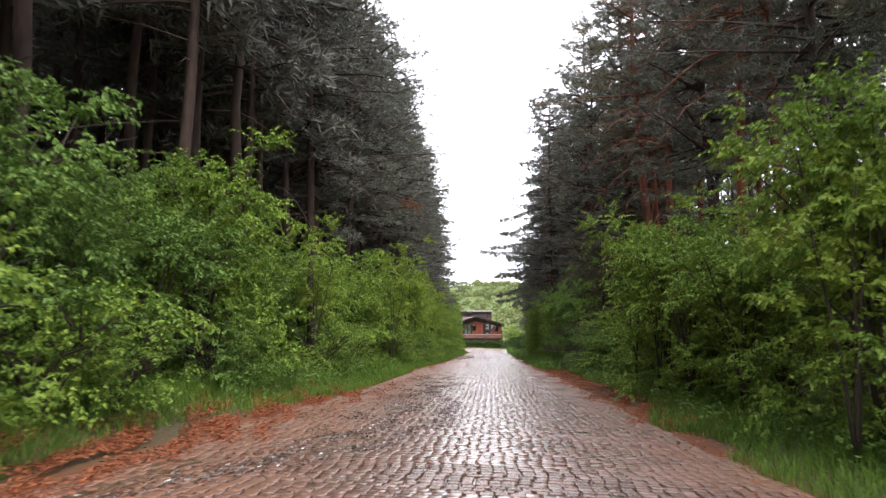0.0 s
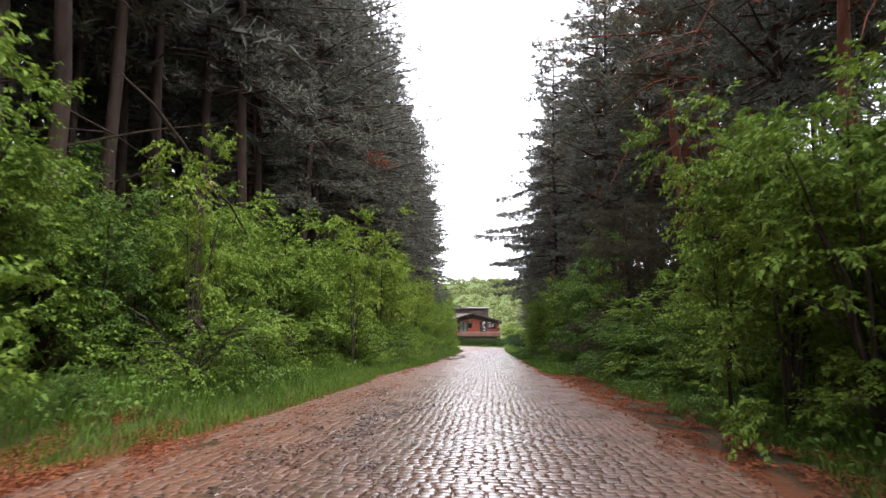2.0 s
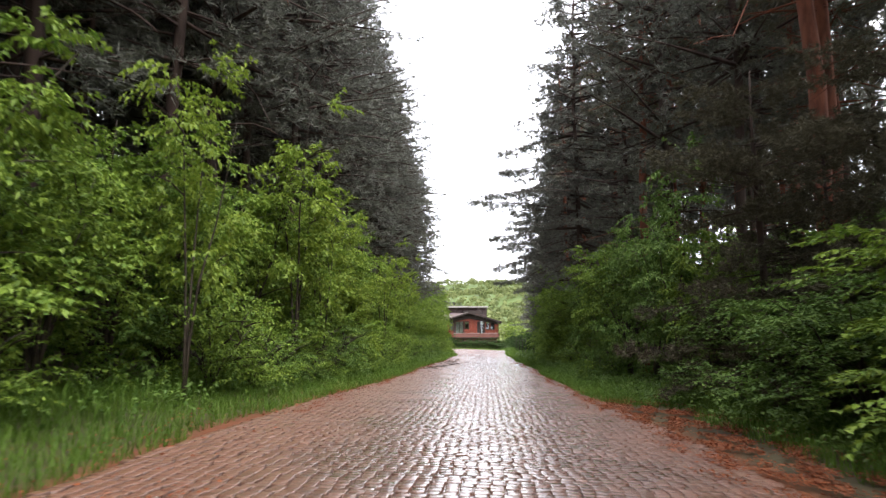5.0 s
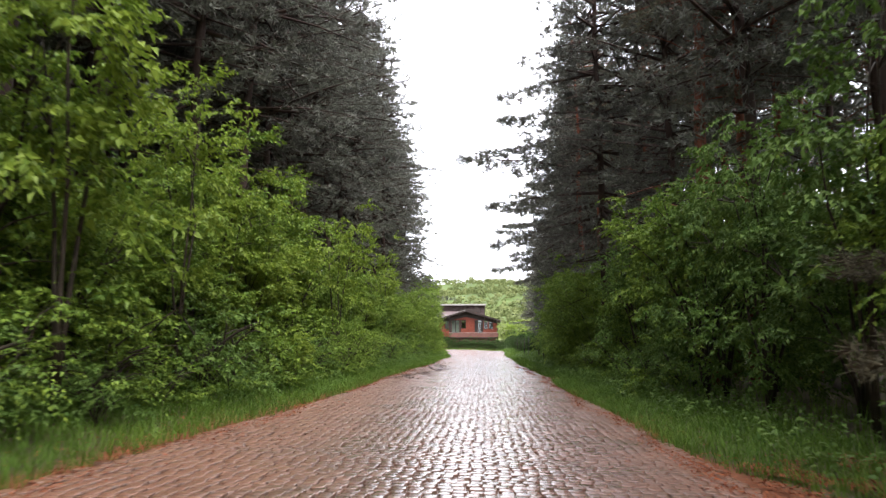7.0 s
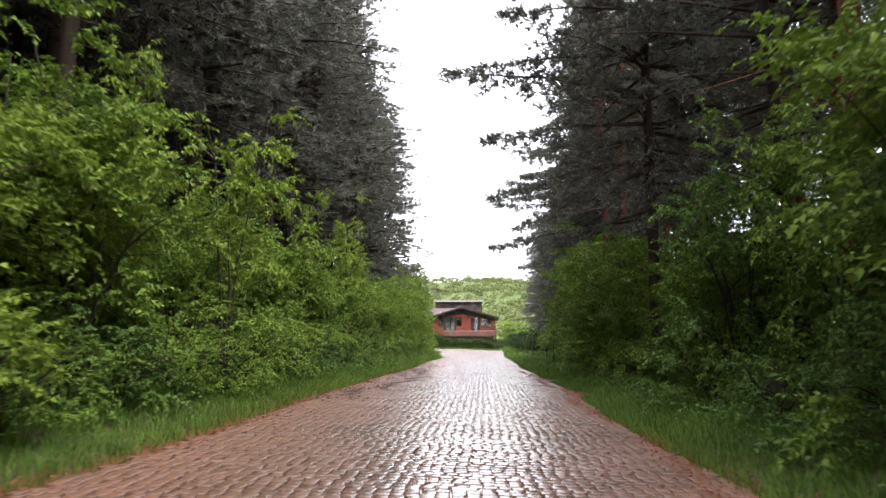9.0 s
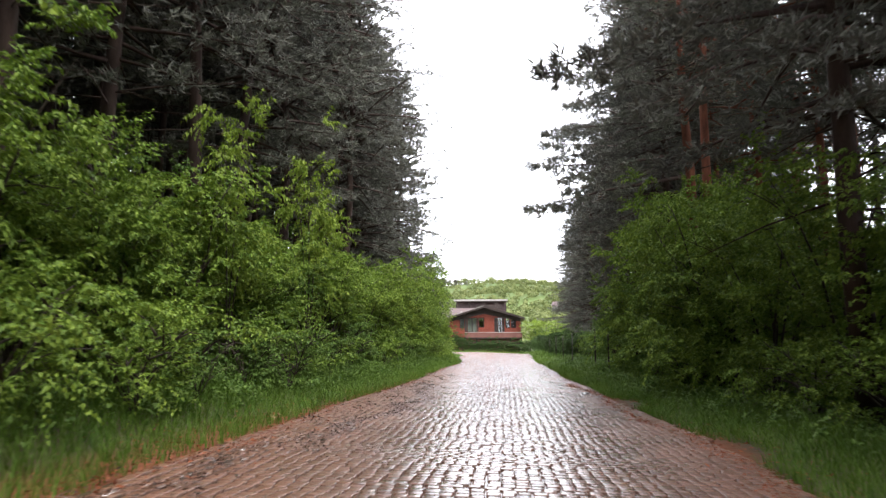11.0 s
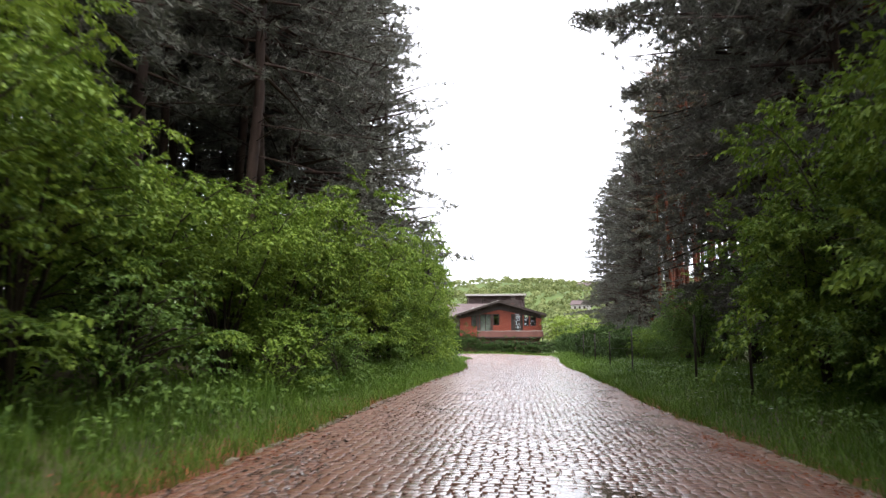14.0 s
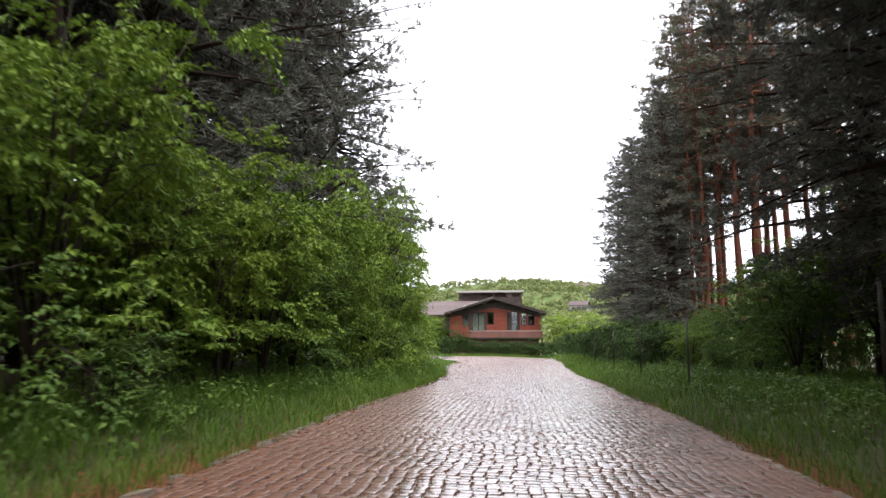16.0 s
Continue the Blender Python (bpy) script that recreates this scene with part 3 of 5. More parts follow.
INNER = [pine(71 + i, 26 + i, 10.5 + 1.5 * i, 3.3, 1.0, 6, 16, 7, 0.6, 0.12, BARK_RED if i == 1 else BARK_GREY, NEEDLE_DARK, "tall straight pine with a bare " + ("reddish" if i == 1 else "grey-brown") + " trunk", girth=0.19, dead=16) for i in range(3)]
RED = [pine(81 + i, 25 + 1.5 * i, 10.0 + 2.5 * i, 3.4, 0.9, 6, 22, 11, 0.29, 0.042, BARK_RED, NEEDLE_OLIVE, "tall Scots pine with a reddish-orange bare trunk", girth=0.21, dead=18) for i in range(2)]
BARE_RED = pine(88, 27, 18.0, 3.0, 0.9, 6, 20, 11, 0.29, 0.042, BARK_RED, NEEDLE_OLIVE, "tall Scots pine with a long bare orange trunk", girth=0.23, dead=14)
GAUNT = pine(85, 27, 11.5, 3.4, 0.9, 6, 22, 11, 0.29, 0.042, BARK_RED, NEEDLE, "tall Scots pine with long arching dead limbs over the bushes", girth=0.21, dead=12,
             arches=((3.2, 11.2, 5.4, 3.6), (3.6, 9.4, 5.0, 1.8), (2.8, 12.6, 4.6, 1.6), (3.9, 7.9, 4.2, 1.4), (3.4, 13.4, 5.0, 1.0)))
GAUNT_GREY = pine(86, 26, 11.0, 3.3, 0.9, 6, 16, 8, 0.4, 0.07, BARK_GREY, NEEDLE_DARK, "tall pine with arching dead limbs over the bushes", girth=0.2, dead=16,
                  arches=((0.2, 10.6, 4.2, 1.6), (-0.5, 9.2, 4.6, 2.2), (0.7, 8.0, 3.6, 0.8), (-0.9, 11.6, 3.8, 1.2)))

rng = np.random.RandomState(5)

# the forest edge on the west side of the lane
# trees at y < 0 stand unseen behind the camera, added for light and reflections
y = -14.0
while y < 96:
    plant(EDGE[rng.randint(3)] if y > 30 else INNER[2 * rng.randint(2)], spot(-9.0 + rng.normal(0, 0.5), y, rng.uniform(0, 6.28), rng.uniform(0.93, 1.07)), "pines along the west edge")
    y += rng.uniform(3.6, 4.8)
for x, y in ((-9.5, 99.0), (-9.8, 104.5), (-9.0, 110.0), (-9.4, 116.0), (-12.2, 119.0), (-12.6, 107.5)):
    plant(LOW[rng.randint(2)], spot(x, y, rng.uniform(0, 6.28), rng.uniform(0.93, 1.05)), "pines along the west edge")
# its inner rows: the nearer ones tree by tree
for row, x in enumerate((-12.0, -14.8)):
    # starts behind the camera: the first trees are unseen, added to shape the light
    y = -8.0 + rng.uniform(0, 3)
    while y < 118:
        plant(INNER[2 * rng.randint(2)], spot(x + rng.normal(0, 0.6), y, rng.uniform(0, 6.28), rng.uniform(0.85, 1.1)), "pines of the western wood")
        y += rng.uniform(3.2, 4.6)
# the forest edge on the east side
# the two at y < 0 are unseen, added for light and reflections
for x, y in ((9.3, -9.0), (8.8, -3.0), (9.4, 4.0), (9.0, 10.5), (9.6, 16.5), (9.9, 28.5), (9.8, 60.0), (9.2, 75.0), (8.6, 86.0)):
    plant(RED[rng.randint(2)], spot(x, y, rng.uniform(0, 6.28), rng.uniform(0.95, 1.08)), "pines along the east edge")
for x, y, a in ((9.6, 24.2, 0.0), (9.9, 39.8, 0.3)):
    plant(GAUNT, spot(x, y, a), "pines along the east edge")
for x, y, a in ((-9.6, 22.0, 0.0), (-9.8, 33.0, 0.5), (-9.4, 47.5, -0.3)):
    plant(GAUNT_GREY, spot(x, y, a), "pines along the west edge")
for x, y, s in ((10.1, 44.5, 1.4), (10.75, 45.4, 1.2), (8.0, 59.2, 1.12)):
    plant(RED[1], spot(x, y, rng.uniform(0, 6.28), s, 1.12 / s), "pines along the east edge")
for x, y in ((8.6, 7.0), (9.8, 20.0), (10.5, 33.0), (9.8, 50.5), (8.6, 55.5), (8.4, 63.0), (9.0, 71.5)):
    plant(EDGE[rng.randint(3)], spot(x, y, rng.uniform(0, 6.28), rng.uniform(0.93, 1.05)), "pines along the east edge")
for x, y in ((8.9, 97.5), (9.6, 103.6)):
    plant(LOW[0], spot(x, y, rng.uniform(0, 6.28), rng.uniform(0.97, 1.08)), "dark conifers along the east edge")
for x, y, k in ((6.3, 40.0, 1.0), (7.6, 36.4, 0.95), (8.8, 42.0, 0.9), (8.3, 31.2, 0.8)):
    plant(YOUNG, spot(x, y, rng.uniform(0, 6.28), k), "young conifers along the east edge")
for x, y, size, tall in ((6.1, 68.0, 1.0, 1.0), (9.3, 98.0, 1.0, 1.3), (8.3, 91.0, 1.0, 1.0)):
    plant(LOW[2], spot(x, y, rng.normal(0, 0.1), size, tall), "dark conifers along the east edge")
plant(OVERHANG, spot(6.5, 80.9, 0.0), "dark conifers along the east edge")
for row, x in enumerate((12.2, 15.4)):
    # the trees below y = 0 are never in view, added for the light
    y = -8.0 + rng.uniform(0, 3)
    while y < 106:
        k = RED[rng.randint(2)] if rng.uniform() < 0.3 else INNER[rng.randint(3)]
        plant(k, spot(x + rng.normal(0, 0.6), y, rng.uniform(0, 6.28), rng.uniform(0.85, 1.08)), "pines of the eastern wood")
        y += rng.uniform(6.5, 9) if y < 46 else rng.uniform(4.6, 6.6) if 66 < y < 95 else rng.uniform(3.8, 5.2)


def deep_wood(name, seed, rows, y0, y1, step, base, label):
    """The rows behind, too many and too far in to tell apart: trunks, and high crowns of needle tufts."""
    r = np.random.RandomState(seed)
    wood, P, D = Solid(), [], []
    for x in rows:
        y = y0 + r.uniform(0, 3)
        while y < y1:
            px, py, h = x + r.normal(0, 0.8), y, r.uniform(22, 28)
            z = float(ground_height(px, py))
            lx, ly = r.normal(0, 0.4, 2)
            wood.tube([(px, py, z - 0.3), (px + lx * 0.4, py + ly * 0.4, z + h * 0.5), (px + lx, py + ly, z + h)], [0.2, 0.14, 0.02], 6, False)
            for k in range(8):
                a, zz, o = r.uniform(0, 6.28), r.uniform(2.5, base), r.uniform(0.5, 2.2)
                wood.tube([(px, py, z + zz), (px + math.cos(a) * o, py + math.sin(a) * o, z + zz + r.uniform(-0.6, 0.3))], [0.03, 0.008], 3, False)
            n = 200 if rows[-1] < 0 else 120
            k = r.uniform(0, 1, n)
            a, q = r.uniform(0, 6.28, n), 3.2 * (1 - k) ** 0.5 * r.uniform(0.2, 1.1, n)
            P.append(np.stack([px + np.cos(a) * q, py + np.sin(a) * q, z + base + (h - base) * k - 0.25 * q], 1))
            D.append(np.stack([np.cos(a), np.sin(a), 0 * a], 1))
            y += r.uniform(*step)
    v, t = needles(np.concatenate(P), np.concatenate(D), 0.8, 0.19, 5, r)
    root = tagged(new(name), label, "woods", kind="stuff")
    tagged(part("trunk_mass", wood.mesh("trunk_mass", BARK_GREY, True), root), kind="stuff")
    tagged(part("crown_mass", mesh_of("crown_mass", v, [t], NEEDLE_DARK), root), kind="stuff")
    # undergrowth on the far side of the wood
    n, far = 15000 if rows[-1] < 0 else 14000, rows[-1] + (3 if rows[-1] > 0 else -3)
    p = np.stack([far + r.normal(0, 1.3, n), r.uniform(y0, y1 + 4, n), (12.5 if far < 0 else 7.5) * r.uniform(0, 1, n) ** 1.2], 1)
    p[:, 2] += ground_height(p[:, 0], p[:, 1]) + waves(p[:, 0], p[:, 1], seed, 9) * 1.2
    v, t = leaves(p, r.normal(0, 1, (n, 3)), 0.75, 0.5, r, 0.3, True)
    tagged(part("undergrowth", mesh_of("undergrowth", v, [t], LEAF_DARK), root, "dark green undergrowth"), kind="stuff")


# its part at y < 0 is unseen, added behind the camera for the light
deep_wood("western_wood", 14, (-17.6, -20.2, -23.0, -26.0, -29.2, -32.8), -10, 120, (2.6, 4.0), 8.5, "dark crowded pine wood behind the west edge")
deep_wood("eastern_wood", 15, (18.8, 22.6, 27.0), 20, 102, (3.8, 6.0), 7.5, "dark pine wood behind the east edge")
# the open stand of red pines at the end of the wood
for i in range(26):
    x, y = 10.0 + (i % 7) * 1.3 + rng.normal(0, 0.4), 124 + (i // 7) * 4.0 + rng.normal(0, 1.0)
    k = RED[rng.randint(2)]
    plant(BARE_RED if i in (1, 2, 4) else k, spot(x, y, rng.uniform(0, 6.28), rng.uniform(0.88, 1.04) * (0.62 + 0.38 * float(smoothstep(9.2, 11.6, x)))), "red pines at the end of the wood")
for x, y, s in ((8.4, 126.0, 0.66), (8.2, 136.0, 0.66), (8.6, 146.0, 0.7)):
    plant(LOW[1], spot(x, y, rng.uniform(0, 6.28), s), "red pines at the end of the wood")

# bushes along the west verge
y = 1.0
while y < 122:
    if y > 84 and rng.uniform() < 0.75 or rng.uniform() < 0.2:
        y += 2.2
        continue
    plant(BRAMBLE[rng.randint(2)], spot(-5.3 + rng.normal(0, 0.25), y + rng.normal(0, 0.3), rng.uniform(0, 6.28), rng.uniform(0.75, 1.2) * (0.5 if 15.5 < y < 21.5 else 1)), "low bushes along the west verge")
    y += rng.uniform(1.8, 2.8)
y = -1.0
while y < 122:
    # below y = 11 darker leaf colour stands in for the lens's edge darkening
    k = DARK_BUSH[rng.randint(2)] if y < 11 else (HAZEL + BROADLEAF)[rng.randint(5)] if 42 < y < 64 else (HAZEL + DARK_BUSH[:1] + BROADLEAF)[rng.randint(6)]
    plant(k, spot(-6.6 + rng.normal(0, 0.3) - (1.7 if 17.6 < y < 22.8 else 0), y, rng.uniform(0, 6.28), rng.uniform(0.82, 1.05), rng.uniform(0.9, 1.08)), "bushes along the west verge")
    y += rng.uniform(2.3, 3.1)
y = 1.0
while y < 122:
    k = (HAZEL + SAPLING[:1] + BROADLEAF + DARK_BUSH[1:])[rng.randint(7)]
    plant(k, spot(-7.8 + rng.normal(0, 0.35), y, rng.uniform(0, 6.28), rng.uniform(0.78, 1.0) * (0.8 if 84 < y < 102 else 0.85 if 60 < y < 84 or y < 20 else 1.0), rng.uniform(0.95, 1.1)), "tall bushes along the west verge")
    y += rng.uniform(3.0, 4.2)
for x, y, h, w in ((-6.2, 15.6, 5.0, 0.9), (-5.6, 22.5, 5.5, 0.72), (-4.9, 35.6, 6.7, 0.85), (-5.0, 42.8, 7.8, 1.2), (-5.0, 46.2, 5.7, 0.9), (-5.7, 49.6, 5.0, 1.0), (-5.8, 53.2, 5.3, 1.05), (-6.9, 58.3, 7.0, 0.8), (-5.1, 59.8, 6.9, 0.95),
                   (-6.0, 70.6, 7.1, 0.75), (-5.5, 75.2, 7.7, 0.85), (-6.0, 79.3, 5.7, 0.8), (-6.9, 83.4, 5.2, 0.8), (-5.9, 92.7, 5.9, 0.8), (-5.9, 95.7, 5.4, 0.9), (-6.9, 102.0, 6.4, 1.0), (-7.1, 108.6, 7.0, 0.9)):
    plant(SAPLING[rng.randint(3)], spot(x, y, rng.uniform(0, 6.28), w, h / 5.6 / w), "saplings along the west verge")
for x, y, s, tall in ((-5.6, 51.6, 0.8, 1.0), (-5.8, 55.4, 0.9, 1.1)):
    plant(YELLOW_BUSH, spot(x, y, y, s, tall), "bushes along the west verge")

y = 0.0
while y < 118:
    plant(DARK_BUSH[rng.randint(2)], spot(-11.2 + rng.normal(0, 0.6), y, rng.uniform(0, 6.28), rng.uniform(1.05, 1.35)), "bushes under the western pines")
    y += rng.uniform(3.4, 4.8)

y = 2.0
while y < 116:
    plant(DARK_BUSH[int(y) % 2], spot(-9.6, y, y * 1.7, 0.95), "bushes under the western pines")
    y += 5.3

# bushes along the east verge
for x, y, s, tall in ((6.5, 82.0, 1.3, 1.35), (6.6, 86.5, 1.25, 1.2), (6.0, 76.0, 1.15, 1.2), (6.9, 78.5, 1.2, 1.1)):
    plant(HAZEL[rng.randint(2)], spot(x, y, rng.uniform(0, 6.28), s, tall), "bushes along the east verge")
y = 8.0
while y < 86:
    if rng.uniform() < 0.55:
        y += 2.0
        continue
    plant(BRAMBLE[rng.randint(2)], spot(5.3 + rng.normal(0, 0.25), y, rng.uniform(0, 6.28), rng.uniform(0.7, 1.1)), "low bushes along the east verge")
    y += rng.uniform(2.0, 3.2)
y = 5.0
while y < 91:
    k = (DARK_BUSH + HAZEL)[rng.randint(5)] if y > 23 else HAZEL[rng.randint(3)]
    plant(k, spot(6.4 + rng.normal(0, 0.3), y, rng.uniform(0, 6.28), rng.uniform(0.85, 1.12), rng.uniform(0.9, 1.1) * (0.55 if 23.5 < y < 43 else 0.85 if y < 23 else 1) * (1 + 0.25 * float(smoothstep(41, 47, y) * smoothstep(68, 60, y)))), "bushes along the east verge")
    y += rng.uniform(2.4, 3.3)
plant(BROADLEAF[0], spot(5.1, 20.9, 1.9, 0.88, 1.15), "bushes along the east verge")
plant(BROADLEAF[1], spot(5.0, 9.6, 1.1, 0.85, 1.15), "bushes along the east verge")
plant(SAPLING[0], spot(4.2, 8.7, 0.5, 0.85, 1.0), "saplings along the east verge")
plant(BROADLEAF[1], spot(7.2, 30.2, 0.6, 0.85, 1.0), "bushes along the east verge")
for i, (x, y, s, tall) in enumerate(((4.6, 20.0, 0.9, 1.05), (4.3, 21.6, 0.8, 1.1), (5.6, 18.6, 1.0, 1.0))):
    plant(SAPLING[i], spot(x, y, x * 3.1, s, tall), "saplings along the east verge")
for x, y, k in ((9.4, 34.2, 0.9), (10.4, 38.0, 1.0), (10.8, 29.5, 0.85)):
    plant(YOUNG, spot(x, y, x * 1.7, k), "young conifers along the east edge")
plant(GREEN_SAPLING, spot(5.5, 44.2, 0.4, 1.1, 1.08), "saplings along the east verge")
y = 10.0
while y < 112:
    k = (DARK_BUSH + HAZEL)[rng.randint(5)]
    plant(k, spot(10.5 + rng.normal(0, 0.8), y, rng.uniform(0, 6.28), rng.uniform(0.85, 1.15)), "bushes under the eastern pines")
    plant(DARK_BUSH[rng.randint(2)], spot(14.5 + rng.normal(0, 1.0), y + 2, rng.uniform(0, 6.28), rng.uniform(1.4, 1.75)), "bushes under the eastern pines")
    y += rng.uniform(3.6, 5.4)
for x, y, s in ((4.9, 18.0, 0.9), (5.0, 14.6, 0.74), (5.7, 52.2, 1.06), (6.2, 79.0, 1.12), (7.4, 84.5, 1.2)):
    plant(BROADLEAF[int(x * 10) % 2], spot(x, y, rng.uniform(0, 6.28), s), "bushes along the east verge")

for x, y, k, s in ((12.4, 103.0, 0, 1.0), (14.6, 96.5, 1, 1.05), (16.0, 109.0, 0, 1.0), (10.2, 100.2, 1, 1.0)):
    plant(LOW[k], spot(x, y, x * 2.1, s), "dark conifers along the east edge")
for x, y, s in ((9.3, 128.5, 0.68), (8.3, 130.5, 0.6), (9.1, 139.5, 0.66)):
    plant(LOW[0], spot(x, y, x * 3.3, s), "red pines at the end of the wood")
for x, y, s in ((7.3, 103.5, 0.85), (9.0, 106.5, 0.95), (8.0, 109.0, 0.75)):
    plant(DARK_BUSH[int(y) % 2], spot(x, y, y, s), "bushes beside the fence")

for x, y, s, tall in ((-6.3, 104.0, 1.15, 1.3), (-6.0, 109.0, 1.1, 1.3), (-6.4, 113.5, 1.2, 1.45), (-6.9, 118.0, 1.3, 1.6), (-8.0, 121.5, 1.3, 1.7)):
    plant(HAZEL[int(y) % 2], spot(x, y, y * 1.3, s, tall), "tall bushes along the west verge")


def broken_pine(x, y):
    """A snapped pine stem standing out of the bushes, with a sawn limb and its broken bough lying across."""
    root = tagged(new("broken_pine"), "snapped dark pine stem with a pale sawn limb among bushes", "dead tree")
    r = np.random.RandomState(4)
    t = Solid().tube([(0, 0, -0.2), (0.03, 0, 1.2), (-0.04, 0.02, 2.6), (0.0, 0.0, 4.2)], [0.16, 0.13, 0.115, 0.1], 10)
    for k in range(5):
        a = k * 1.26 + 0.3
        p = (0.06 * math.cos(a), 0.06 * math.sin(a), 4.15)
        t.tube([p, (p[0] * 1.1, p[1] * 1.1, 4.25 + r.uniform(0, 0.14))], [0.03, 0.004], 4)
    part("trunk", t.mesh("trunk", BARK_GREY, True), root, "flaking dark bark")
    limb = part("limb", Solid().tube([(0, 0, 4.0), (0.2, -0.12, 4.14), (0.36, -0.25, 4.2)], [0.07, 0.065, 0.062], 10).mesh("limb", BARK_RED, True), root)
    face = Solid().tube([(0.357, -0.248, 4.199), (0.366, -0.255, 4.202)], [0.056, 0.056], 12)
    part("cut_face", face.mesh("cut_face", FRESH_CUT), limb, "pale sawn end")
    b = Solid()
    line = [(0.25, 2.4, 3.5), (0.3, 1.0, 4.0), (0.1, 0.0, 4.3), (0.2, -1.4, 4.75), (0.1, -2.6, 5.2), (0.0, -3.6, 5.4)]
    b.tube(line, [0.012, 0.028, 0.045, 0.04, 0.03, 0.015], 6)
    for k in range(16):
        i, f = r.randint(0, 5), r.uniform(0, 1)
        p = Vector(line[i]).lerp(Vector(line[i + 1]), f)
        e = p + Vector((r.uniform(-0.5, 0.5), r.uniform(-0.5, 0.3), r.uniform(-0.45, 0.2)))
        b.tube([p, (p + e) / 2 + Vector((0, 0, 0.04)), e], [0.012, 0.009, 0.004], 3, False)
    part("broken_bough", b.mesh("broken_bough", BARK_GREY, True), root, "dark bare broken bough")
    root.matrix_basis = spot(x, y)


broken_pine(-6.15, 24.0)


def dead_bough(tree, z, length, label):
    """A long bough with rust-brown dead needles at its end, on a standing pine."""
    r = np.random.RandomState(8)
    k = np.linspace(0, 1, 7)
    line = np.stack([length * k, 0.25 * np.sin(k * 5), z + 0.5 * np.sin(k * 3.1) - 0.9 * k ** 2], 1)
    wood = Solid().tube(line, list(np.linspace(0.05, 0.01, 7)), 5, False)
    tip = []
    for i in range(14):
        b = line[6] * (1 - i / 30) + line[4] * (i / 30)
        e = b + np.array([r.uniform(-0.2, 0.5), r.uniform(-0.55, 0.55), r.uniform(-0.45, 0.15)])
        wood.tube([b, (b + e) / 2 + (0, 0, 0.04), e], [0.012, 0.008, 0.004], 3, False)
        tip += [b + (e - b) * f for f in (0.4, 0.6, 0.8, 1.0)]
    bough = part("dead_bough", wood.mesh("dead_bough", BARK_GREY, True), tree, label)
    v, t = needles(np.array(tip), np.tile([0.4, 0, -0.5], (len(tip), 1)), 0.17, 0.016, 11, r)
    tagged(part("dead_needles", mesh_of("dead_needles", v, [t], NEEDLE_LITTER), bough, "rust-brown dead needles"), kind="stuff")


dead_bough(plant(GAUNT_GREY, spot(-9.5, 37.9), "pines along the west edge"), 8.9, 5.5, "bare bough ending in dead needles")
r0 = np.random.RandomState(19)
y = 39.0
while y < 60:
    plant(BRAMBLE[r0.randint(2)], spot(-4.75 + r0.normal(0, 0.12), y, r0.uniform(0, 6.28), r0.uniform(0.55, 0.85)), "low bushes along the west verge")
    y += r0.uniform(1.3, 2.2)

# ---- grass, litter and small growth ----
def grass(name, label, spots, height, seed, per=1):
    """Bent two-piece blades at the given places."""
    r = np.random.RandomState(seed)
    p = np.repeat(spots, per, 0)
    n = len(p)
    h = height * r.uniform(0.5, 1.3, n)
    a = r.uniform(0, 6.28, n)
    w = r.uniform(0.0025, 0.006, n) * (1 + h)
    lean = r.uniform(0.25, 1.0, n) * h
    side = np.stack([np.cos(a), np.sin(a), 0 * a], 1)
    to = np.stack([-np.sin(a), np.cos(a), 0 * a], 1)
    base = np.stack([p[:, 0], p[:, 1], ground_height(p[:, 0], p[:, 1]) - 0.02], 1)
    mid = base + to * (lean * 0.3)[:, None] + np.array([0, 0, 1]) * (h * 0.6)[:, None]
    tip = base + to * lean[:, None] + np.array([0, 0, 1]) * h[:, None]
    v = np.stack([base - side * w[:, None], base + side * w[:, None], mid + side * (w * 0.7)[:, None], mid - side * (w * 0.7)[:, None], tip], 1)
    i = np.arange(n)[:, None] * 5
    me = mesh_of(name, v.reshape(-1, 3), [i + [0, 1, 2, 3], i + [3, 2, 4]], GRASS)
    return tagged(new(name, me), label, "grass", kind="stuff")


def strip(seed, n, x_of, y0, y1, near=1.0):
    r = np.random.RandomState(seed)
    y = y0 + (y1 - y0) * r.uniform(0, 1, n) ** near
    x = x_of(r, y, n)
    keep = waves(x, y, 17, 1.3) + 0.7 * waves(x, y, 23, 0.4) > r.uniform(-1.3, 0.25, n)
    return np.stack([x, y], 1)[keep]


def west(r, y, n):
    bare = -0.08 + 0.25 * smoothstep(0.15, 0.6, waves(y, 0 * y, 61, 11)) + 0.45 * smoothstep(18, 10, y)
    return road_left(y) - bare - 2.9 * r.uniform(0, 1, n) ** 0.85


def east(r, y, n):
    bare = -0.05 + 0.6 * smoothstep(0.15, 0.6, waves(y, 0 * y, 62, 11)) + 0.9 * smoothstep(12, 18, y) * smoothstep(45, 39, y)
    return road_right(y) + bare + (2.3 + 8 * smoothstep(78, 92, y)) * r.uniform(0, 1, n) ** 0.9


grass("west_verge_grass", "lush wet green grass along the west verge", strip(1, 230000, west, 3, 134), np.float64(0.21), 1)
grass("east_verge_grass", "lush wet green grass along the east verge", strip(2, 230000, east, 4, 168), np.float64(0.21), 2)
grass("far_grass", "green grass before the hedge of the house",
      strip(3, 9000, lambda r, y, n: r.uniform(-16, 8, n), ROAD_END + 0.3, 178), np.float64(0.4), 3)
grass("meadow_grass", "lush green grass between the lane and the fence", strip(12, 90000, lambda r, y, n: road_right(y) + 0.1 + 6.5 * r.uniform(0, 1, n), 80, 150), np.float64(0.33), 12)
tall = strip(4, 16000, lambda r, y, n: road_left(y) - 1.2 - 1.8 * r.uniform(0, 1, n), 4, 126)
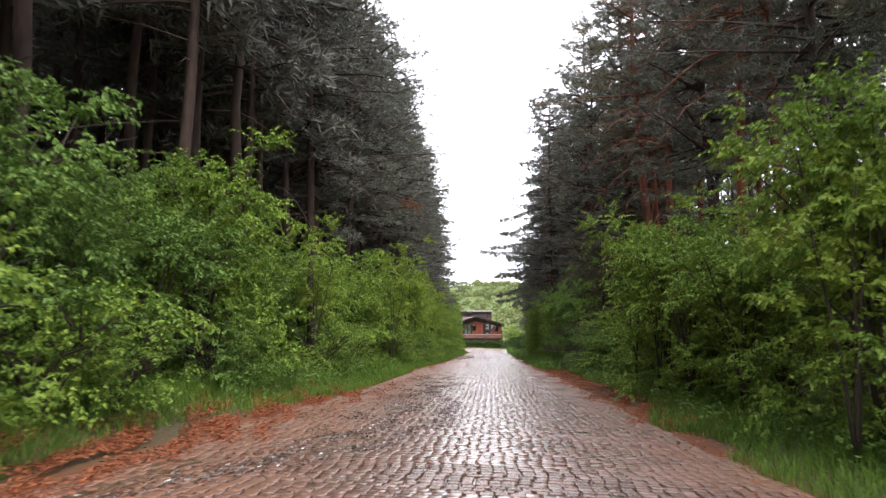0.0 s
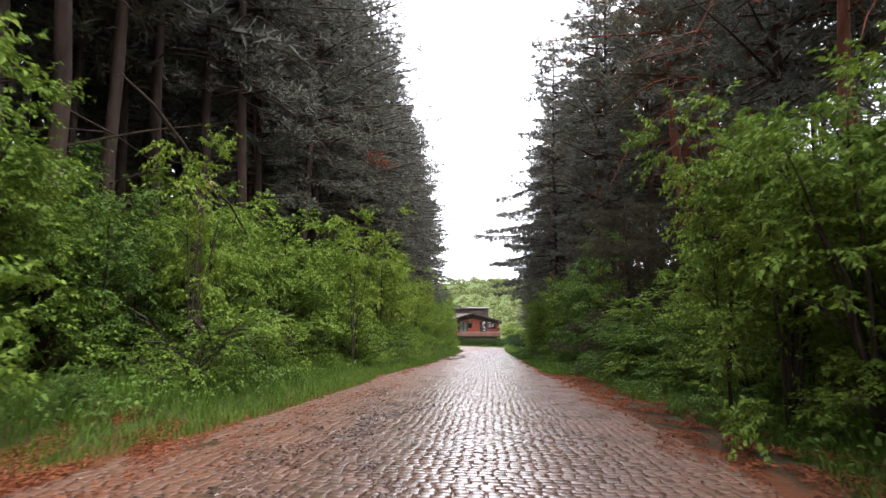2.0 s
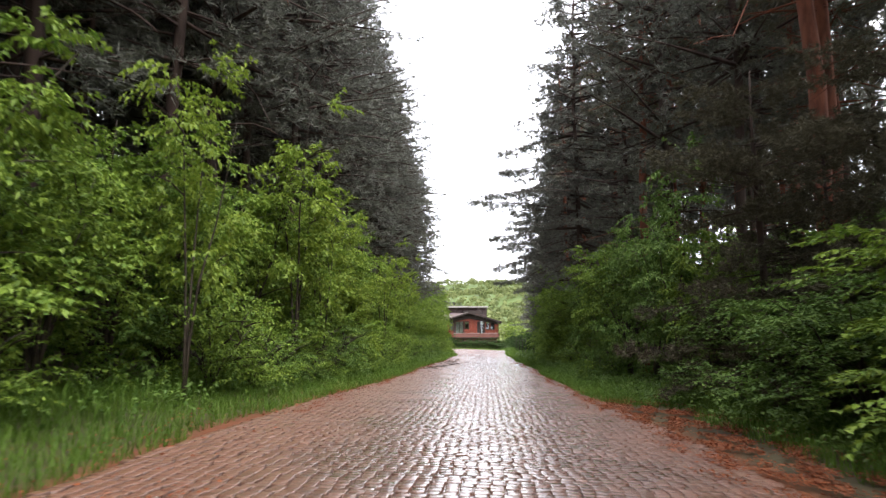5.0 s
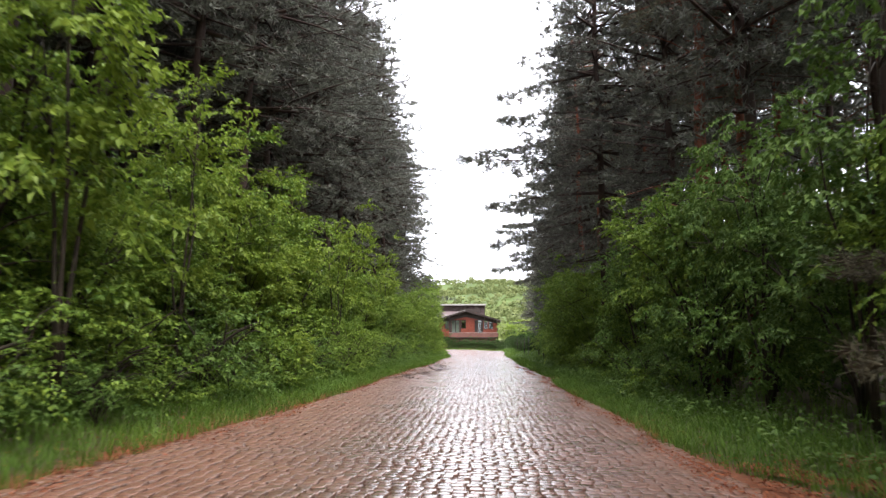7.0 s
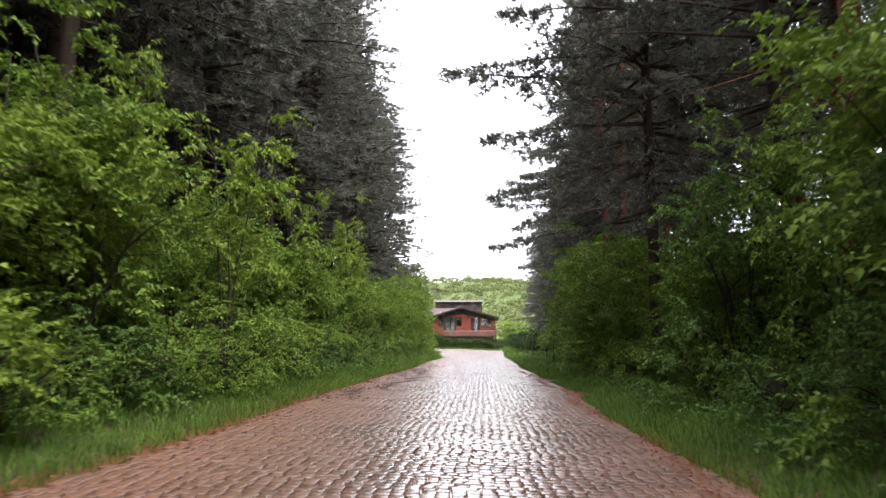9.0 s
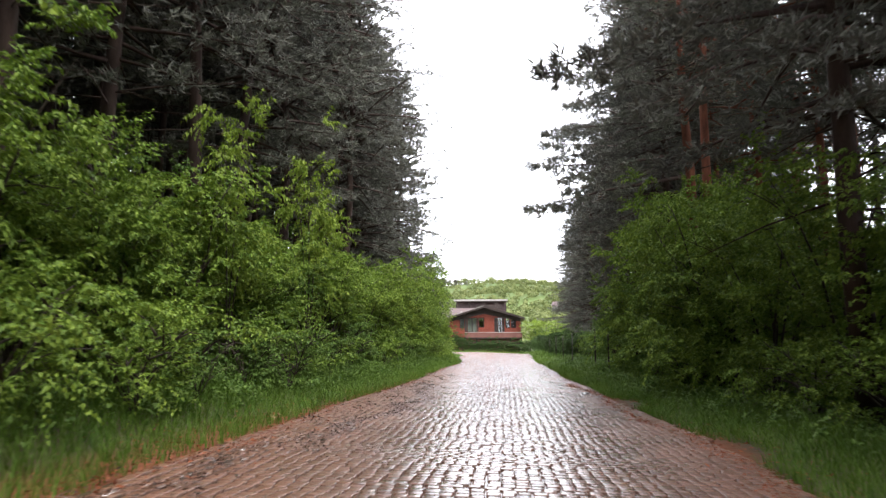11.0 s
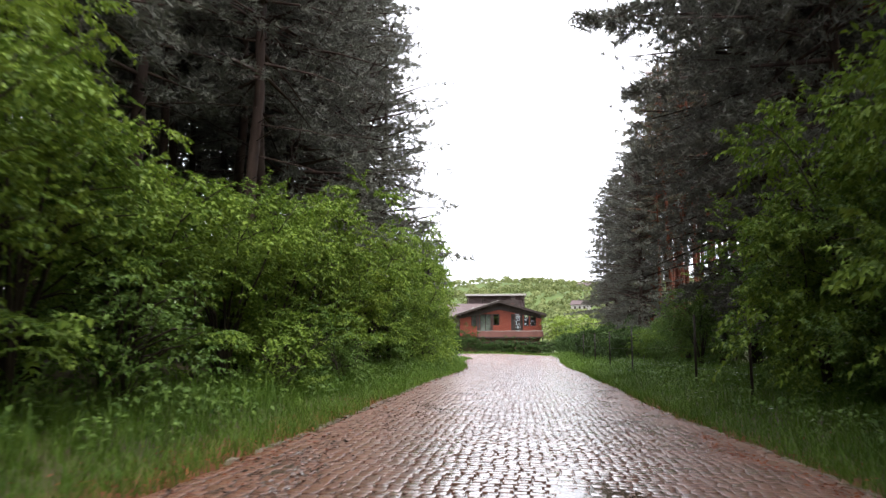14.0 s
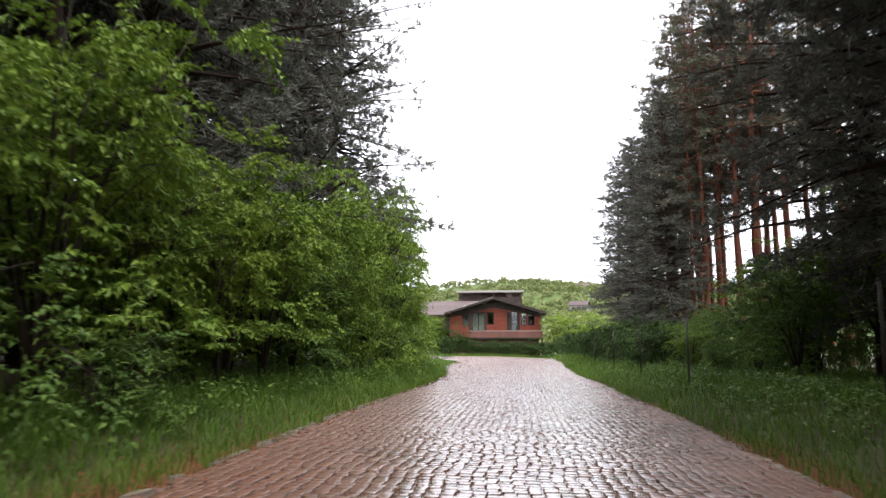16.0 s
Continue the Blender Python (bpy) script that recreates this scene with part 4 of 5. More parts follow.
grass("tall_grass", "taller grass and weeds before the bushes", tall, np.float64(0.48), 4)
tall = strip(5, 16000, lambda r, y, n: road_right(y) + 1.0 + 3.5 * r.uniform(0, 1, n), 6, 165)
grass("tall_grass", "taller grass and weeds before the fence and bushes", tall, np.float64(0.45), 5)


def weeds(seed, spots, label):
    """Low broad-leaved weeds: rosettes of leaves."""
    r = np.random.RandomState(seed)
    n = len(spots)
    per = 9
    c = np.stack([spots[:, 0], spots[:, 1], ground_height(spots[:, 0], spots[:, 1])], 1)
    p = np.repeat(c, per, 0) + np.stack([r.normal(0, 0.09, n * per), r.normal(0, 0.09, n * per), r.uniform(0.05, 0.38, n * per)], 1)
    d = r.normal(0, 1, (n * per, 3)) * (1, 1, 0.4) + (0, 0, 0.2)
    v, t = leaves(p, d, 0.10, 0.055, r)
    return tagged(new("verge_weeds", mesh_of("verge_weeds", v, [t], LEAF_DARK)), label, "weeds", kind="stuff")



def wildflowers(seed, spots, label):
    """Small white flower heads on thin green stalks in the grass."""
    r = np.random.RandomState(seed)
    s, g = Solid(), Solid()
    for x, y in spots:
        z, hh = float(ground_height(x, y)), r.uniform(0.25, 0.45)
        tx, ty = x + r.normal(0, 0.04), y + r.normal(0, 0.04)
        g.tube([(x, y, z), (tx, ty, z + hh)], [0.003, 0.002], 3, False)
        for k in range(5):
            a = k * 1.257 + r.uniform(0, 0.5)
            p, d = math.cos(a), math.sin(a)
            s.add([(tx, ty, z + hh), (tx + 0.02 * p - 0.009 * d, ty + 0.02 * d + 0.009 * p, z + hh + 0.008), (tx + 0.03 * p, ty + 0.03 * d, z + hh), (tx + 0.02 * p + 0.009 * d, ty + 0.02 * d - 0.009 * p, z + hh + 0.008)], [(0, 1, 2, 3)])
    root = tagged(new("wildflowers", s.mesh("wildflowers", PAPER)), label, "flowers", kind="stuff")
    tagged(part("stalks", g.mesh("stalks", GRASS), root), kind="stuff")


wildflowers(9, strip(9, 260, lambda r, y, n: road_right(y) + 0.8 + 4.5 * r.uniform(0, 1, n), 84, 125), "small white wildflowers in the east verge")
weeds(6, strip(6, 1700, lambda r, y, n: road_left(y) - 0.9 - 2.2 * r.uniform(0, 1, n), 4, 126), "small broad-leaved weeds in the west verge")
weeds(7, strip(7, 1700, lambda r, y, n: road_right(y) + 0.9 + 2.0 * r.uniform(0, 1, n), 5, 120), "small broad-leaved weeds in the east verge")


def litter_bits(seed, n):
    """Fallen needles and dead leaves on both edges of the paving."""
    r = np.random.RandomState(seed)
    y = r.uniform(3, 118, n)
    left = r.uniform(0, 1, n) < 0.55
    off = np.abs(r.normal(0, 0.45, n))
    x = np.where(left, road_left(y) - 0.45 + off * np.where(r.uniform(0, 1, n) < 0.5, 1.3, -0.7), road_right(y) + 0.25 - off * np.where(r.uniform(0, 1, n) < 0.5, 1.0, -0.9))
    z = ground_height(x, y) + 0.05 + r.uniform(0, 0.012, n)
    p = np.stack([x, y, z], 1)
    d = r.normal(0, 1, (n, 3)) * (1, 1, 0.12)
    v, t = leaves(p, d, 0.075, 0.03, r, 0.05, True)
    return tagged(new("leaf_litter", mesh_of("leaf_litter", v, [t], NEEDLE_LITTER)), "rust-red needles and dead leaves along the paving", "litter", kind="stuff")


litter_bits(8, 8000)


def needle_drift(seed, n, x0, x1, y0, y1, label, mat, size):
    r = np.random.RandomState(seed)
    y = r.uniform(y0, y1, n)
    x = r.triangular(x0, (x0 + x1) / 2, x1, n) + 0.18 * np.sin(y * 0.9) + 0.1 * np.sin(y * 2.3)
    k = waves(x, y * 0.35, seed + 3, 0.7) > r.uniform(-0.2, 0.5, n)
    x, y = x[k], y[k]
    p = np.stack([x, y, ground_height(x, y) + 0.055 + r.uniform(0, 0.02, len(x))], 1)
    v, t = leaves(p, r.normal(0, 1, (len(x), 3)) * (1, 1, 0.15), size, size * 0.4, r, 0.05, True)
    return tagged(new("needle_drift", mesh_of("needle_drift", v, [t], mat)), label, "litter", kind="stuff")


needle_drift(81, 64000, -5.2, -2.9, 3.5, 19, "drift of rust-red needles on the west edge of the paving", NEEDLE_LITTER, 0.06)
needle_drift(82, 90000, 2.5, 4.9, 13, 43, "drift of rust-red needles on the east edge of the paving", NEEDLE_LITTER, 0.06)
needle_drift(83, 3400, -3.0, -0.9, 5, 27, "dark wet leaf debris washed along the paving", TWIG, 0.07)
needle_drift(84, 3000, -3.5, -1.8, 60, 88, "dark wet leaf debris washed along the paving", TWIG, 0.07)


def debris_band(seed, line, n, spread, mat, size, label):
    """Wet debris that rain has swept into a wandering band over the paving."""
    r = np.random.RandomState(seed)
    k = r.uniform(0, 1, n)
    s = np.linspace(0, 1, len(line))
    x = np.interp(k, s, [p[0] for p in line]) + 0.16 * np.sin(k * 31 + seed) + 0.08 * np.sin(k * 83)
    y = np.interp(k, s, [p[1] for p in line])
    wide = spread * (0.35 + 0.9 * np.clip(waves(y, 0 * y, seed, 1.1) + 0.5, 0, 1.2))
    x, y = x + r.normal(0, 1, n) * wide, y + r.normal(0, 0.25, n)
    p = np.stack([x, y, ground_height(x, y) + 0.05 + r.uniform(0, 0.014, n)], 1)
    v, t = leaves(p, r.normal(0, 1, (n, 3)) * (1, 1, 0.12), size, size * 0.45, r, 0.05, True)
    tagged(new("wet_debris", mesh_of("wet_debris", v, [t], mat)), label, "litter", kind="stuff")


debris_band(71, ((-3.0, 4.5), (-2.2, 8), (-1.5, 12), (-2.0, 17), (-1.2, 23)), 2600, 0.13, BED, 0.06, "dark wet mud and bark swept over the paving")
debris_band(72, ((-2.6, 6), (-1.0, 10), (-0.7, 14), (-1.7, 20), (-2.6, 28)), 2300, 0.11, BED, 0.055, "dark wet mud and bark swept over the paving")
debris_band(73, ((-3.3, 10), (-2.6, 16), (-2.9, 22), (-2.4, 30)), 1400, 0.16, NEEDLE_LITTER, 0.05, "rust-red needles swept over the paving")
debris_band(74, ((-3.2, 60), (-2.4, 66), (-1.9, 72), (-2.7, 80)), 2600, 0.14, BED, 0.055, "dark wet mud and bark swept over the paving")
debris_band(75, ((2.9, 36), (2.7, 50), (2.8, 66), (2.6, 84)), 4500, 0.12, NEEDLE_LITTER, 0.05, "rust-red needles along the east edge of the paving")
debris_band(76, ((-3.3, 36), (-3.2, 50), (-3.3, 66), (-3.4, 90)), 3400, 0.14, NEEDLE_LITTER, 0.05, "rust-red needles along the west edge of the paving")


def fallen_litter(name, x, y, size, label, mat):
    """A crumpled scrap: a small folded sheet with thickness."""
    r = np.random.RandomState(int(y))
    k = 6
    g = np.linspace(-0.5, 0.5, k)
    xx, yy = np.meshgrid(g * size, g * size * 0.6)
    zz = 0.05 + np.abs(r.normal(0, size * 0.16, xx.shape))
    top = np.stack([xx, yy, zz], -1).reshape(-1, 3)
    v = np.concatenate([top, top - (0, 0, 0.008)])
    i = (np.arange(k - 1)[:, None] * k + np.arange(k - 1)[None]).ravel()
    q = np.stack([i, i + 1, i + k + 1, i + k], 1)
    ob = new(name, mesh_of(name, v, [q, q[:, ::-1] + k * k], mat))
    ob.matrix_basis = spot(x, y, r.uniform(0, 3))
    return tagged(ob, label, "litter")


fallen_litter("plastic_scrap", 2.43, 77.6, 0.22, "crumpled white plastic scrap on the edge of the paving", PAPER)
fallen_litter("plastic_scrap", -3.61, 66.8, 0.2, "small crumpled brown cardboard scrap lying in the verge", CARDBOARD)


# ---- fence and hedges ----
def fence_post(x, y, height, mat, label, radius=0.035):
    root = tagged(new("fence_post"), label, "fence post", "posts of the wire fence")
    s = Solid().tube([(0, 0, -0.3), (0, 0, height * 0.5), (0.01, 0, height)], [radius, radius, radius * 0.9], 8)
    part("pole", s.mesh("pole", mat, True), root)
    cap = Solid().tube([(0.01, 0, height), (0.01, 0, height + 0.03)], [radius * 1.25, radius * 0.6], 8)
    part("cap", cap.mesh("cap", mat, True), root)
    root.matrix_basis = spot(x, y)
    return root


POSTS = [(4.65, 88.2, 2.0), (4.7, 93.4, 2.0), (4.5, 104.1, 2.1), (4.55, 112.5, 2.0), (4.6, 121.0, 2.0), (4.6, 130.0, 2.0), (4.7, 139.0, 2.0)]
for i, (x, y, h) in enumerate(POSTS):
    fence_post(x, y, h, STEEL if i == 2 else DARK_WOOD, "thin grey steel fence post in the grass" if i == 2 else "thin dark wooden fence post in the grass")
wire = Solid()
for h in (0.5, 1.1, 1.7):
    wire.tube([(x, y, float(ground_height(x, y)) + h) for x, y, _ in POSTS], [0.003] * len(POSTS), 3)
tagged(new("fence_wire", wire.mesh("fence_wire", STEEL)), "three thin fence wires from post to post", "wire", kind="stuff")


def paling_fence(x0, y0, x1, y1, label):
    root = tagged(new("paling_fence"), label, "fence")
    n = int(math.hypot(x1 - x0, y1 - y0) / 0.3)
    r = np.random.RandomState(n)
    pale = Solid().box(-0.06, 0.06, -0.012, 0.012, 0.05, 1.75)
    pale.add([(-0.06, -0.012, 1.75), (0.06, -0.012, 1.75), (0.06, 0.012, 1.75), (-0.06, 0.012, 1.75), (0, 0, 1.95)], (), [(0, 1, 4), (1, 2, 4), (2, 3, 4), (3, 0, 4)])
    me = pale.mesh("pale", PALE_WOOD)
    turn = math.atan2(y1 - y0, x1 - x0)
    root.matrix_basis = Matrix.Translation((x0, y0, 0))
    for i in range(n):
        k = i / n
        x, y = x0 + (x1 - x0) * k, y0 + (y1 - y0) * k
        ob = part("pale", me, root)
        ob.matrix_basis = Matrix.Translation((x - x0, y - y0, float(ground_height(x, y)))) @ Euler((r.normal(0, 0.02), r.normal(0, 0.03), turn)).to_matrix().to_4x4() @ Matrix.Diagonal((1, 1, r.uniform(0.92, 1.1), 1))
    for h in (0.5, 1.4):
        rail = Solid().tube([(0, 0, float(ground_height(x0, y0)) + h), (x1 - x0, y1 - y0, float(ground_height(x1, y1)) + h)], [0.04, 0.04], 4)
        part("rail", rail.mesh("rail", PALE_WOOD), root)
    return root


paling_fence(6.1, 124.0, 5.4, 171.0, "dark weathered paling fence beside the lane")
paling_fence(4.3, 178.6, -10.5, 179.2, "dark weathered paling fence before the red house")

THUJA = [shrub("thuja", 91 + i, 2.3, 0.75, 230, 11, 0.12, HEDGE, "dark green clipped hedge bush behind the fence", low=0.05, stems=5) for i in range(2)]
for i in range(17):
    x = -11 + i * 0.95
    plant(THUJA[i % 2], spot(x, 176.2 + rng.normal(0, 0.15), rng.uniform(0, 6.28), rng.uniform(0.95, 1.15), 0.86 + 0.5 * (i in (2, 3, 4))), "hedge before the house")
for i in range(24):
    k = i / 23
    plant(THUJA[i % 2], spot(5.5 + 0.4 * rng.uniform() - 0.5 * k, 114 + 58 * k, rng.uniform(0, 6.28), rng.uniform(0.75, 1.05)), "hedge beside the lane")
    if i % 2:
        plant(DARK_BUSH[i % 4 // 2], spot(7.8 + 0.8 * rng.uniform(), 114 + 58 * k, rng.uniform(0, 6.28), rng.uniform(0.5, 0.72)), "bushes behind the lane fence")
for x, y, s in ((9.5, 113.0, 0.75), (12.5, 117.0, 0.8), (8.0, 118.5, 0.6), (16, 116, 0.8), (6.2, 107.0, 0.35), (14.0, 108.0, 0.9), (6.3, 118.0, 0.55), (6.6, 126.0, 0.6), (6.4, 112.0, 0.5), (6.9, 135.0, 0.6)):
    plant((DARK_BUSH + HAZEL)[rng.randint(4)], spot(x, y, rng.uniform(0, 6.28), s * 1.15, sink=1.0 * s), "bushes beside the fence")
for x, y, s in ((6.5, 176.0, 0.85), (8.5, 181.0, 1.0), (5.2, 186.0, 0.95), (11.5, 176.0, 0.9), (14.0, 184.0, 1.1), (-13.5, 182.0, 1.1), (-15.0, 177.0, 1.0), (-12.0, 186.0, 1.2), (17, 178, 1.2), (20.5, 186, 1.2)):
    plant(SAPLING[rng.randint(2)], spot(x, y, rng.uniform(0, 6.28), s * 1.0, 0.85), "young trees round the house")
    plant(HAZEL[rng.randint(2)], spot(x + 1.5, y + 4, rng.uniform(0, 6.28), s), "bushes round the house")


for x, y, s, tall in ((4.9, 181.0, 1.9, 0.5), (7.0, 183.5, 2.1, 0.5), (9.3, 180.5, 1.8, 0.48), (11.6, 184.0, 2.2, 0.5), (14.5, 181.5, 2.0, 0.5)):
    plant(SAPLING[int(x) % 3], spot(x, y, x * 1.9, s, tall), "young trees round the house")


# ---- the red house ----
def house():
    root = tagged(new("house"), "red boarded chalet with a dark gabled roof and a long balcony", "house")
    X0, X1, Y0, Y1 = -9.85, 2.77, 183.0, 196.0
    g = 0.4
    # lower storey, mostly behind the hedge
    part("lower_wall", Solid().box(X0 + 0.3, X1 - 0.3, Y0 + 0.2, Y1, g, 3.3).mesh("lower_wall", BALCONY_WOOD), root, "faded brown boarded lower storey")
    # upper front wall as courses of boards between the openings
    holes = [(-8.1, -7.25, 4.95, 6.75), (-6.75, -5.0, 4.25, 6.85), (-4.7, -3.7, 5.1, 6.85), (-1.3, -0.45, 4.15, 6.95), (0.05, 0.85, 5.0, 6.8), (1.05, 1.95, 5.0, 6.8)]
    ridge_x, ridge_z, eave = -3.7, 8.56, (6.75, 6.74)

    def top(x):
        return eave[0] + (ridge_z - eave[0]) * (x - X0) / (ridge_x - X0) if x < ridge_x else eave[1] + (ridge_z - eave[1]) * (X1 - x) / (X1 - ridge_x)

    wall = Solid()
    xs = sorted({X0, X1, ridge_x} | {h[0] for h in holes} | {h[1] for h in holes})
    z = 3.3
    boards = []
    while z < ridge_z:
        z2 = z + 0.19
        for a, b in zip(xs, xs[1:]):
            m = (a + b) / 2
            lo, hi = z, z2
            for h in holes:
                if h[0] <= m <= h[1]:
                    if lo >= h[2] and hi <= h[3]:
                        lo = hi
                    elif lo < h[2] < hi:
                        hi = h[2]
                    elif lo < h[3] < hi:
                        lo = h[3]
            ta, tb = top(a), top(b)
            if hi - lo > 0.01 and lo < max(ta, tb):
                za, zb = min(hi, max(ta, lo)), min(hi, max(tb, lo))
                y0 = Y0 - 0.004 * (int(z * 7) % 3)
                boards.append([(a, y0, lo), (b, y0, lo), (b, y0 - 0.012, zb - 0.012), (a, y0 - 0.012, za - 0.012), (a, Y0 + 0.18, lo), (b, Y0 + 0.18, lo), (b, Y0 + 0.18, zb - 0.012), (a, Y0 + 0.18, za - 0.012)])
        z = z2
    for v in boards:
        wall.add(v, [(0, 1, 2, 3), (5, 4, 7, 6), (0, 4, 5, 1), (3, 2, 6, 7), (1, 5, 6, 2), (4, 0, 3, 7)])
    tagged(part("front_boarding", wall.mesh("front_boarding", RED_WOOD), root, "red stained horizontal boards"), kind="stuff")
    part("side_wall", Solid().box(X0, X0 + 0.18, Y0 + 0.18, Y1, 3.3, 6.5).mesh("side_wall", RED_WOOD), root)
    part("side_wall", Solid().box(X1 - 0.18, X1, Y0 + 0.18, Y1, 3.3, 6.5).mesh("side_wall", RED_WOOD), root)
    # the rooms' dimness is put into the dark colour of this added wall
    part("inner_wall", Solid().box(X0 + 0.2, X1 - 0.2, Y0 + 3.0, Y0 + 3.2, 3.3, 6.5).mesh("inner_wall", DARK_WOOD), root)
    part("upper_floor", Solid().box(X0, X1, Y0 - 0.02, Y1, 3.1, 3.296).mesh("upper_floor", DARK_WOOD), root)
    # windows
    for i, (a, b, c, d) in enumerate(holes):
        name = "balcony_door" if i in (1, 3) else "window"
        w = part(name, Solid().box(a + 0.02, b - 0.02, Y0 + 0.1, Y0 + 0.11, c, d).mesh("pane", GLASS), root)
        w.visible_shadow = False
        fr = Solid()
        t = 0.09
        for q in ((a, a + t, c, d), (b - t, b, c, d), (a, b, c, c + t), (a, b, d - t, d)):
            fr.box(q[0], q[1], Y0 - 0.03, Y0 + 0.15, q[2], q[3])
        part("frame", fr.mesh("frame", DARK_WOOD), w, "dark timber frame")
        if b - a > 1.0:
            m = (a + b) / 2
            part("mullion", Solid().box(m - 0.07, m + 0.07, Y0 - 0.02, Y0 + 0.14, c + t, d - t).mesh("mullion", DARK_WOOD), w)
        if i in (0, 1):
            part("curtain", Solid().box(a + 0.1, b - 0.1, Y0 + 0.22, Y0 + 0.24, c + 0.05, d - 0.05).mesh("curtain", CURTAIN), w, "pale drawn curtain")
    for a, b in ((-1.9, -1.32), (-0.43, -0.1), (-7.2, -6.8), (-4.95, -4.75)):
        part("shutter", Solid().box(a, b, Y0 - 0.06, Y0 - 0.015, 4.3, 6.85).mesh("shutter", DARK_WOOD), root, "dark timber shutter")
    # shade under the overhang, put in as dark strips along the gable's roof line
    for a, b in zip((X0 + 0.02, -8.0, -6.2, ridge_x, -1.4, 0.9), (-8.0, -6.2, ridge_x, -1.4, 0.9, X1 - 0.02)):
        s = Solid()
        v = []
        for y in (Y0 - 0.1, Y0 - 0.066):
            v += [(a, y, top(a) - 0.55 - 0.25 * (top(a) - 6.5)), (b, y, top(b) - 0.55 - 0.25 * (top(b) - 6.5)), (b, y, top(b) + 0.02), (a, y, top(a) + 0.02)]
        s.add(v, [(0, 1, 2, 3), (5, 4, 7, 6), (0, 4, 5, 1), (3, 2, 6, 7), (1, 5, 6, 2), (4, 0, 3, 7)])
        part("gable_board", s.mesh("gable_board", DARK_WOOD), root, "dark strip standing for the shade under the roof overhang")
    # roof: two slabs with a wide overhang, bargeboards and rafters
    over, ey = 0.7, Y0 - 1.5
    lz, rz = 6.68, 6.72
    left = Solid().slab([(X0 - over, ey, lz), (ridge_x, ey, 8.8), (ridge_x, Y1 + 0.6, 8.8), (X0 - over, Y1 + 0.6, lz)][::-1], 0.2)
    right = Solid().slab([(ridge_x, ey, 8.8), (X1 + over, ey, rz), (X1 + over, Y1 + 0.6, rz), (ridge_x, Y1 + 0.6, 8.8)][::-1], 0.2)
    for s in (left, right):
        part("roof_slope", s.mesh("roof_slope", ROOF_TILE), root, "weathered brown roof slope")
    for a, b, m in (((X0 - over, lz), (ridge_x, 8.8), DARK_WOOD), ((ridge_x, 8.8), (X1 + over, rz), DARK_WOOD)):
        bb = Solid()
        bb.add([(a[0], ey - 0.05, a[1] + 0.04), (b[0], ey - 0.05, b[1] + 0.04), (b[0], ey - 0.05, b[1] - 0.24), (a[0], ey - 0.05, a[1] - 0.24),
                (a[0], ey - 0.004, a[1] + 0.04), (b[0], ey - 0.004, b[1] + 0.04), (b[0], ey - 0.004, b[1] - 0.24), (a[0], ey - 0.004, a[1] - 0.24)],
               [(0, 1, 2, 3), (7, 6, 5, 4), (0, 4, 5, 1), (3, 2, 6, 7), (0, 3, 7, 4), (1, 5, 6, 2)])
        cap = Solid().slab([(a[0], ey - 0.06, a[1] + 0.1), (b[0], ey - 0.06, b[1] + 0.1), (b[0], ey + 0.3, b[1] + 0.1), (a[0], ey + 0.3, a[1] + 0.1)][::-1], 0.055)
        part("verge_flashing", cap.mesh("verge_flashing", PALE if a[0] < -5 else DARK_WOOD), root, "pale metal verge flashing" if a[0] < -5 else "")
        part("bargeboard", bb.mesh("bargeboard", m), root, "dark bargeboard")
    for x in (X0 + 0.1, -7.2, -5.0, -2.2, 0.2, X1 - 0.1):
        s = lz + (8.8 - lz) * (x - X0 + over) / (ridge_x - X0 + over) if x < ridge_x else rz + (8.8 - rz) * (X1 + over - x) / (X1 + over - ridge_x)
        part("purlin", Solid().box(x - 0.09, x + 0.09, ey + 0.05, Y0 - 0.02, s - 0.46, s - 0.24).mesh("purlin", DARK_WOOD), root, "dark purlin end")
    # gutters and downpipes
    for x, z0 in ((X0 - over, lz), (X1 + over, rz)):
        sgn = -1 if x < 0 else 1
        part("gutter", Solid().tube([(x + 0.06 * sgn, ey, z0 - 0.1), (x + 0.06 * sgn, Y1, z0 - 0.1)], [0.07, 0.07], 8).mesh("gutter", DARK_WOOD, True), root)
        wx = X0 - 0.08 if sgn < 0 else X1 + 0.08
        part("downpipe", Solid().tube([(x + 0.06 * sgn, Y0 - 0.3, z0 - 0.12), (wx, Y0 - 0.12, z0 - 0.75), (wx, Y0 - 0.12, 1.0)], [0.05] * 3, 8).mesh("downpipe", DARK_WOOD, True), root, "dark metal downpipe")
    # balcony
    bx0, bx1, by = -7.1, 3.0, Y0 - 1.3
    part("balcony_floor", Solid().box(bx0, bx1, by, Y0 - 0.03, 3.12, 3.3).mesh("balcony_floor", DARK_WOOD), root)
    rail = part("balcony_rail", Solid().box(bx0, bx1, by - 0.05, by + 0.07, 4.15, 4.22).mesh("balcony_rail", PALE), root, "pale handrail")
    bme = Solid().box(0, bx1 - bx0, -0.02, 0.02, 0, 0.2).mesh("board", BALCONY_WOOD)
    for i in range(4):
        part("board", bme, rail).matrix_basis = Matrix.Translation((bx0, by + 0.02, 3.28 + 0.212 * i))
    for x in np.linspace(bx0 + 0.1, bx1 - 0.1, 6):
        part("balcony_post", Solid().box(x - 0.07, x + 0.07, by + 0.045, by + 0.185, 0.4, 4.118).mesh("balcony_post", DARK_WOOD), root)
    # chimney
    ch = part("chimney", Solid().box(-1.9, -1.3, Y0 + 3, Y0 + 3.7, 7.4, 9.75).mesh("chimney", DARK_WOOD), root, "dark chimney")
    part("cowl", Solid().box(-2.0, -1.2, Y0 + 2.9, Y0 + 3.8, 9.75, 9.85).mesh("cowl", DARK_WOOD), ch)
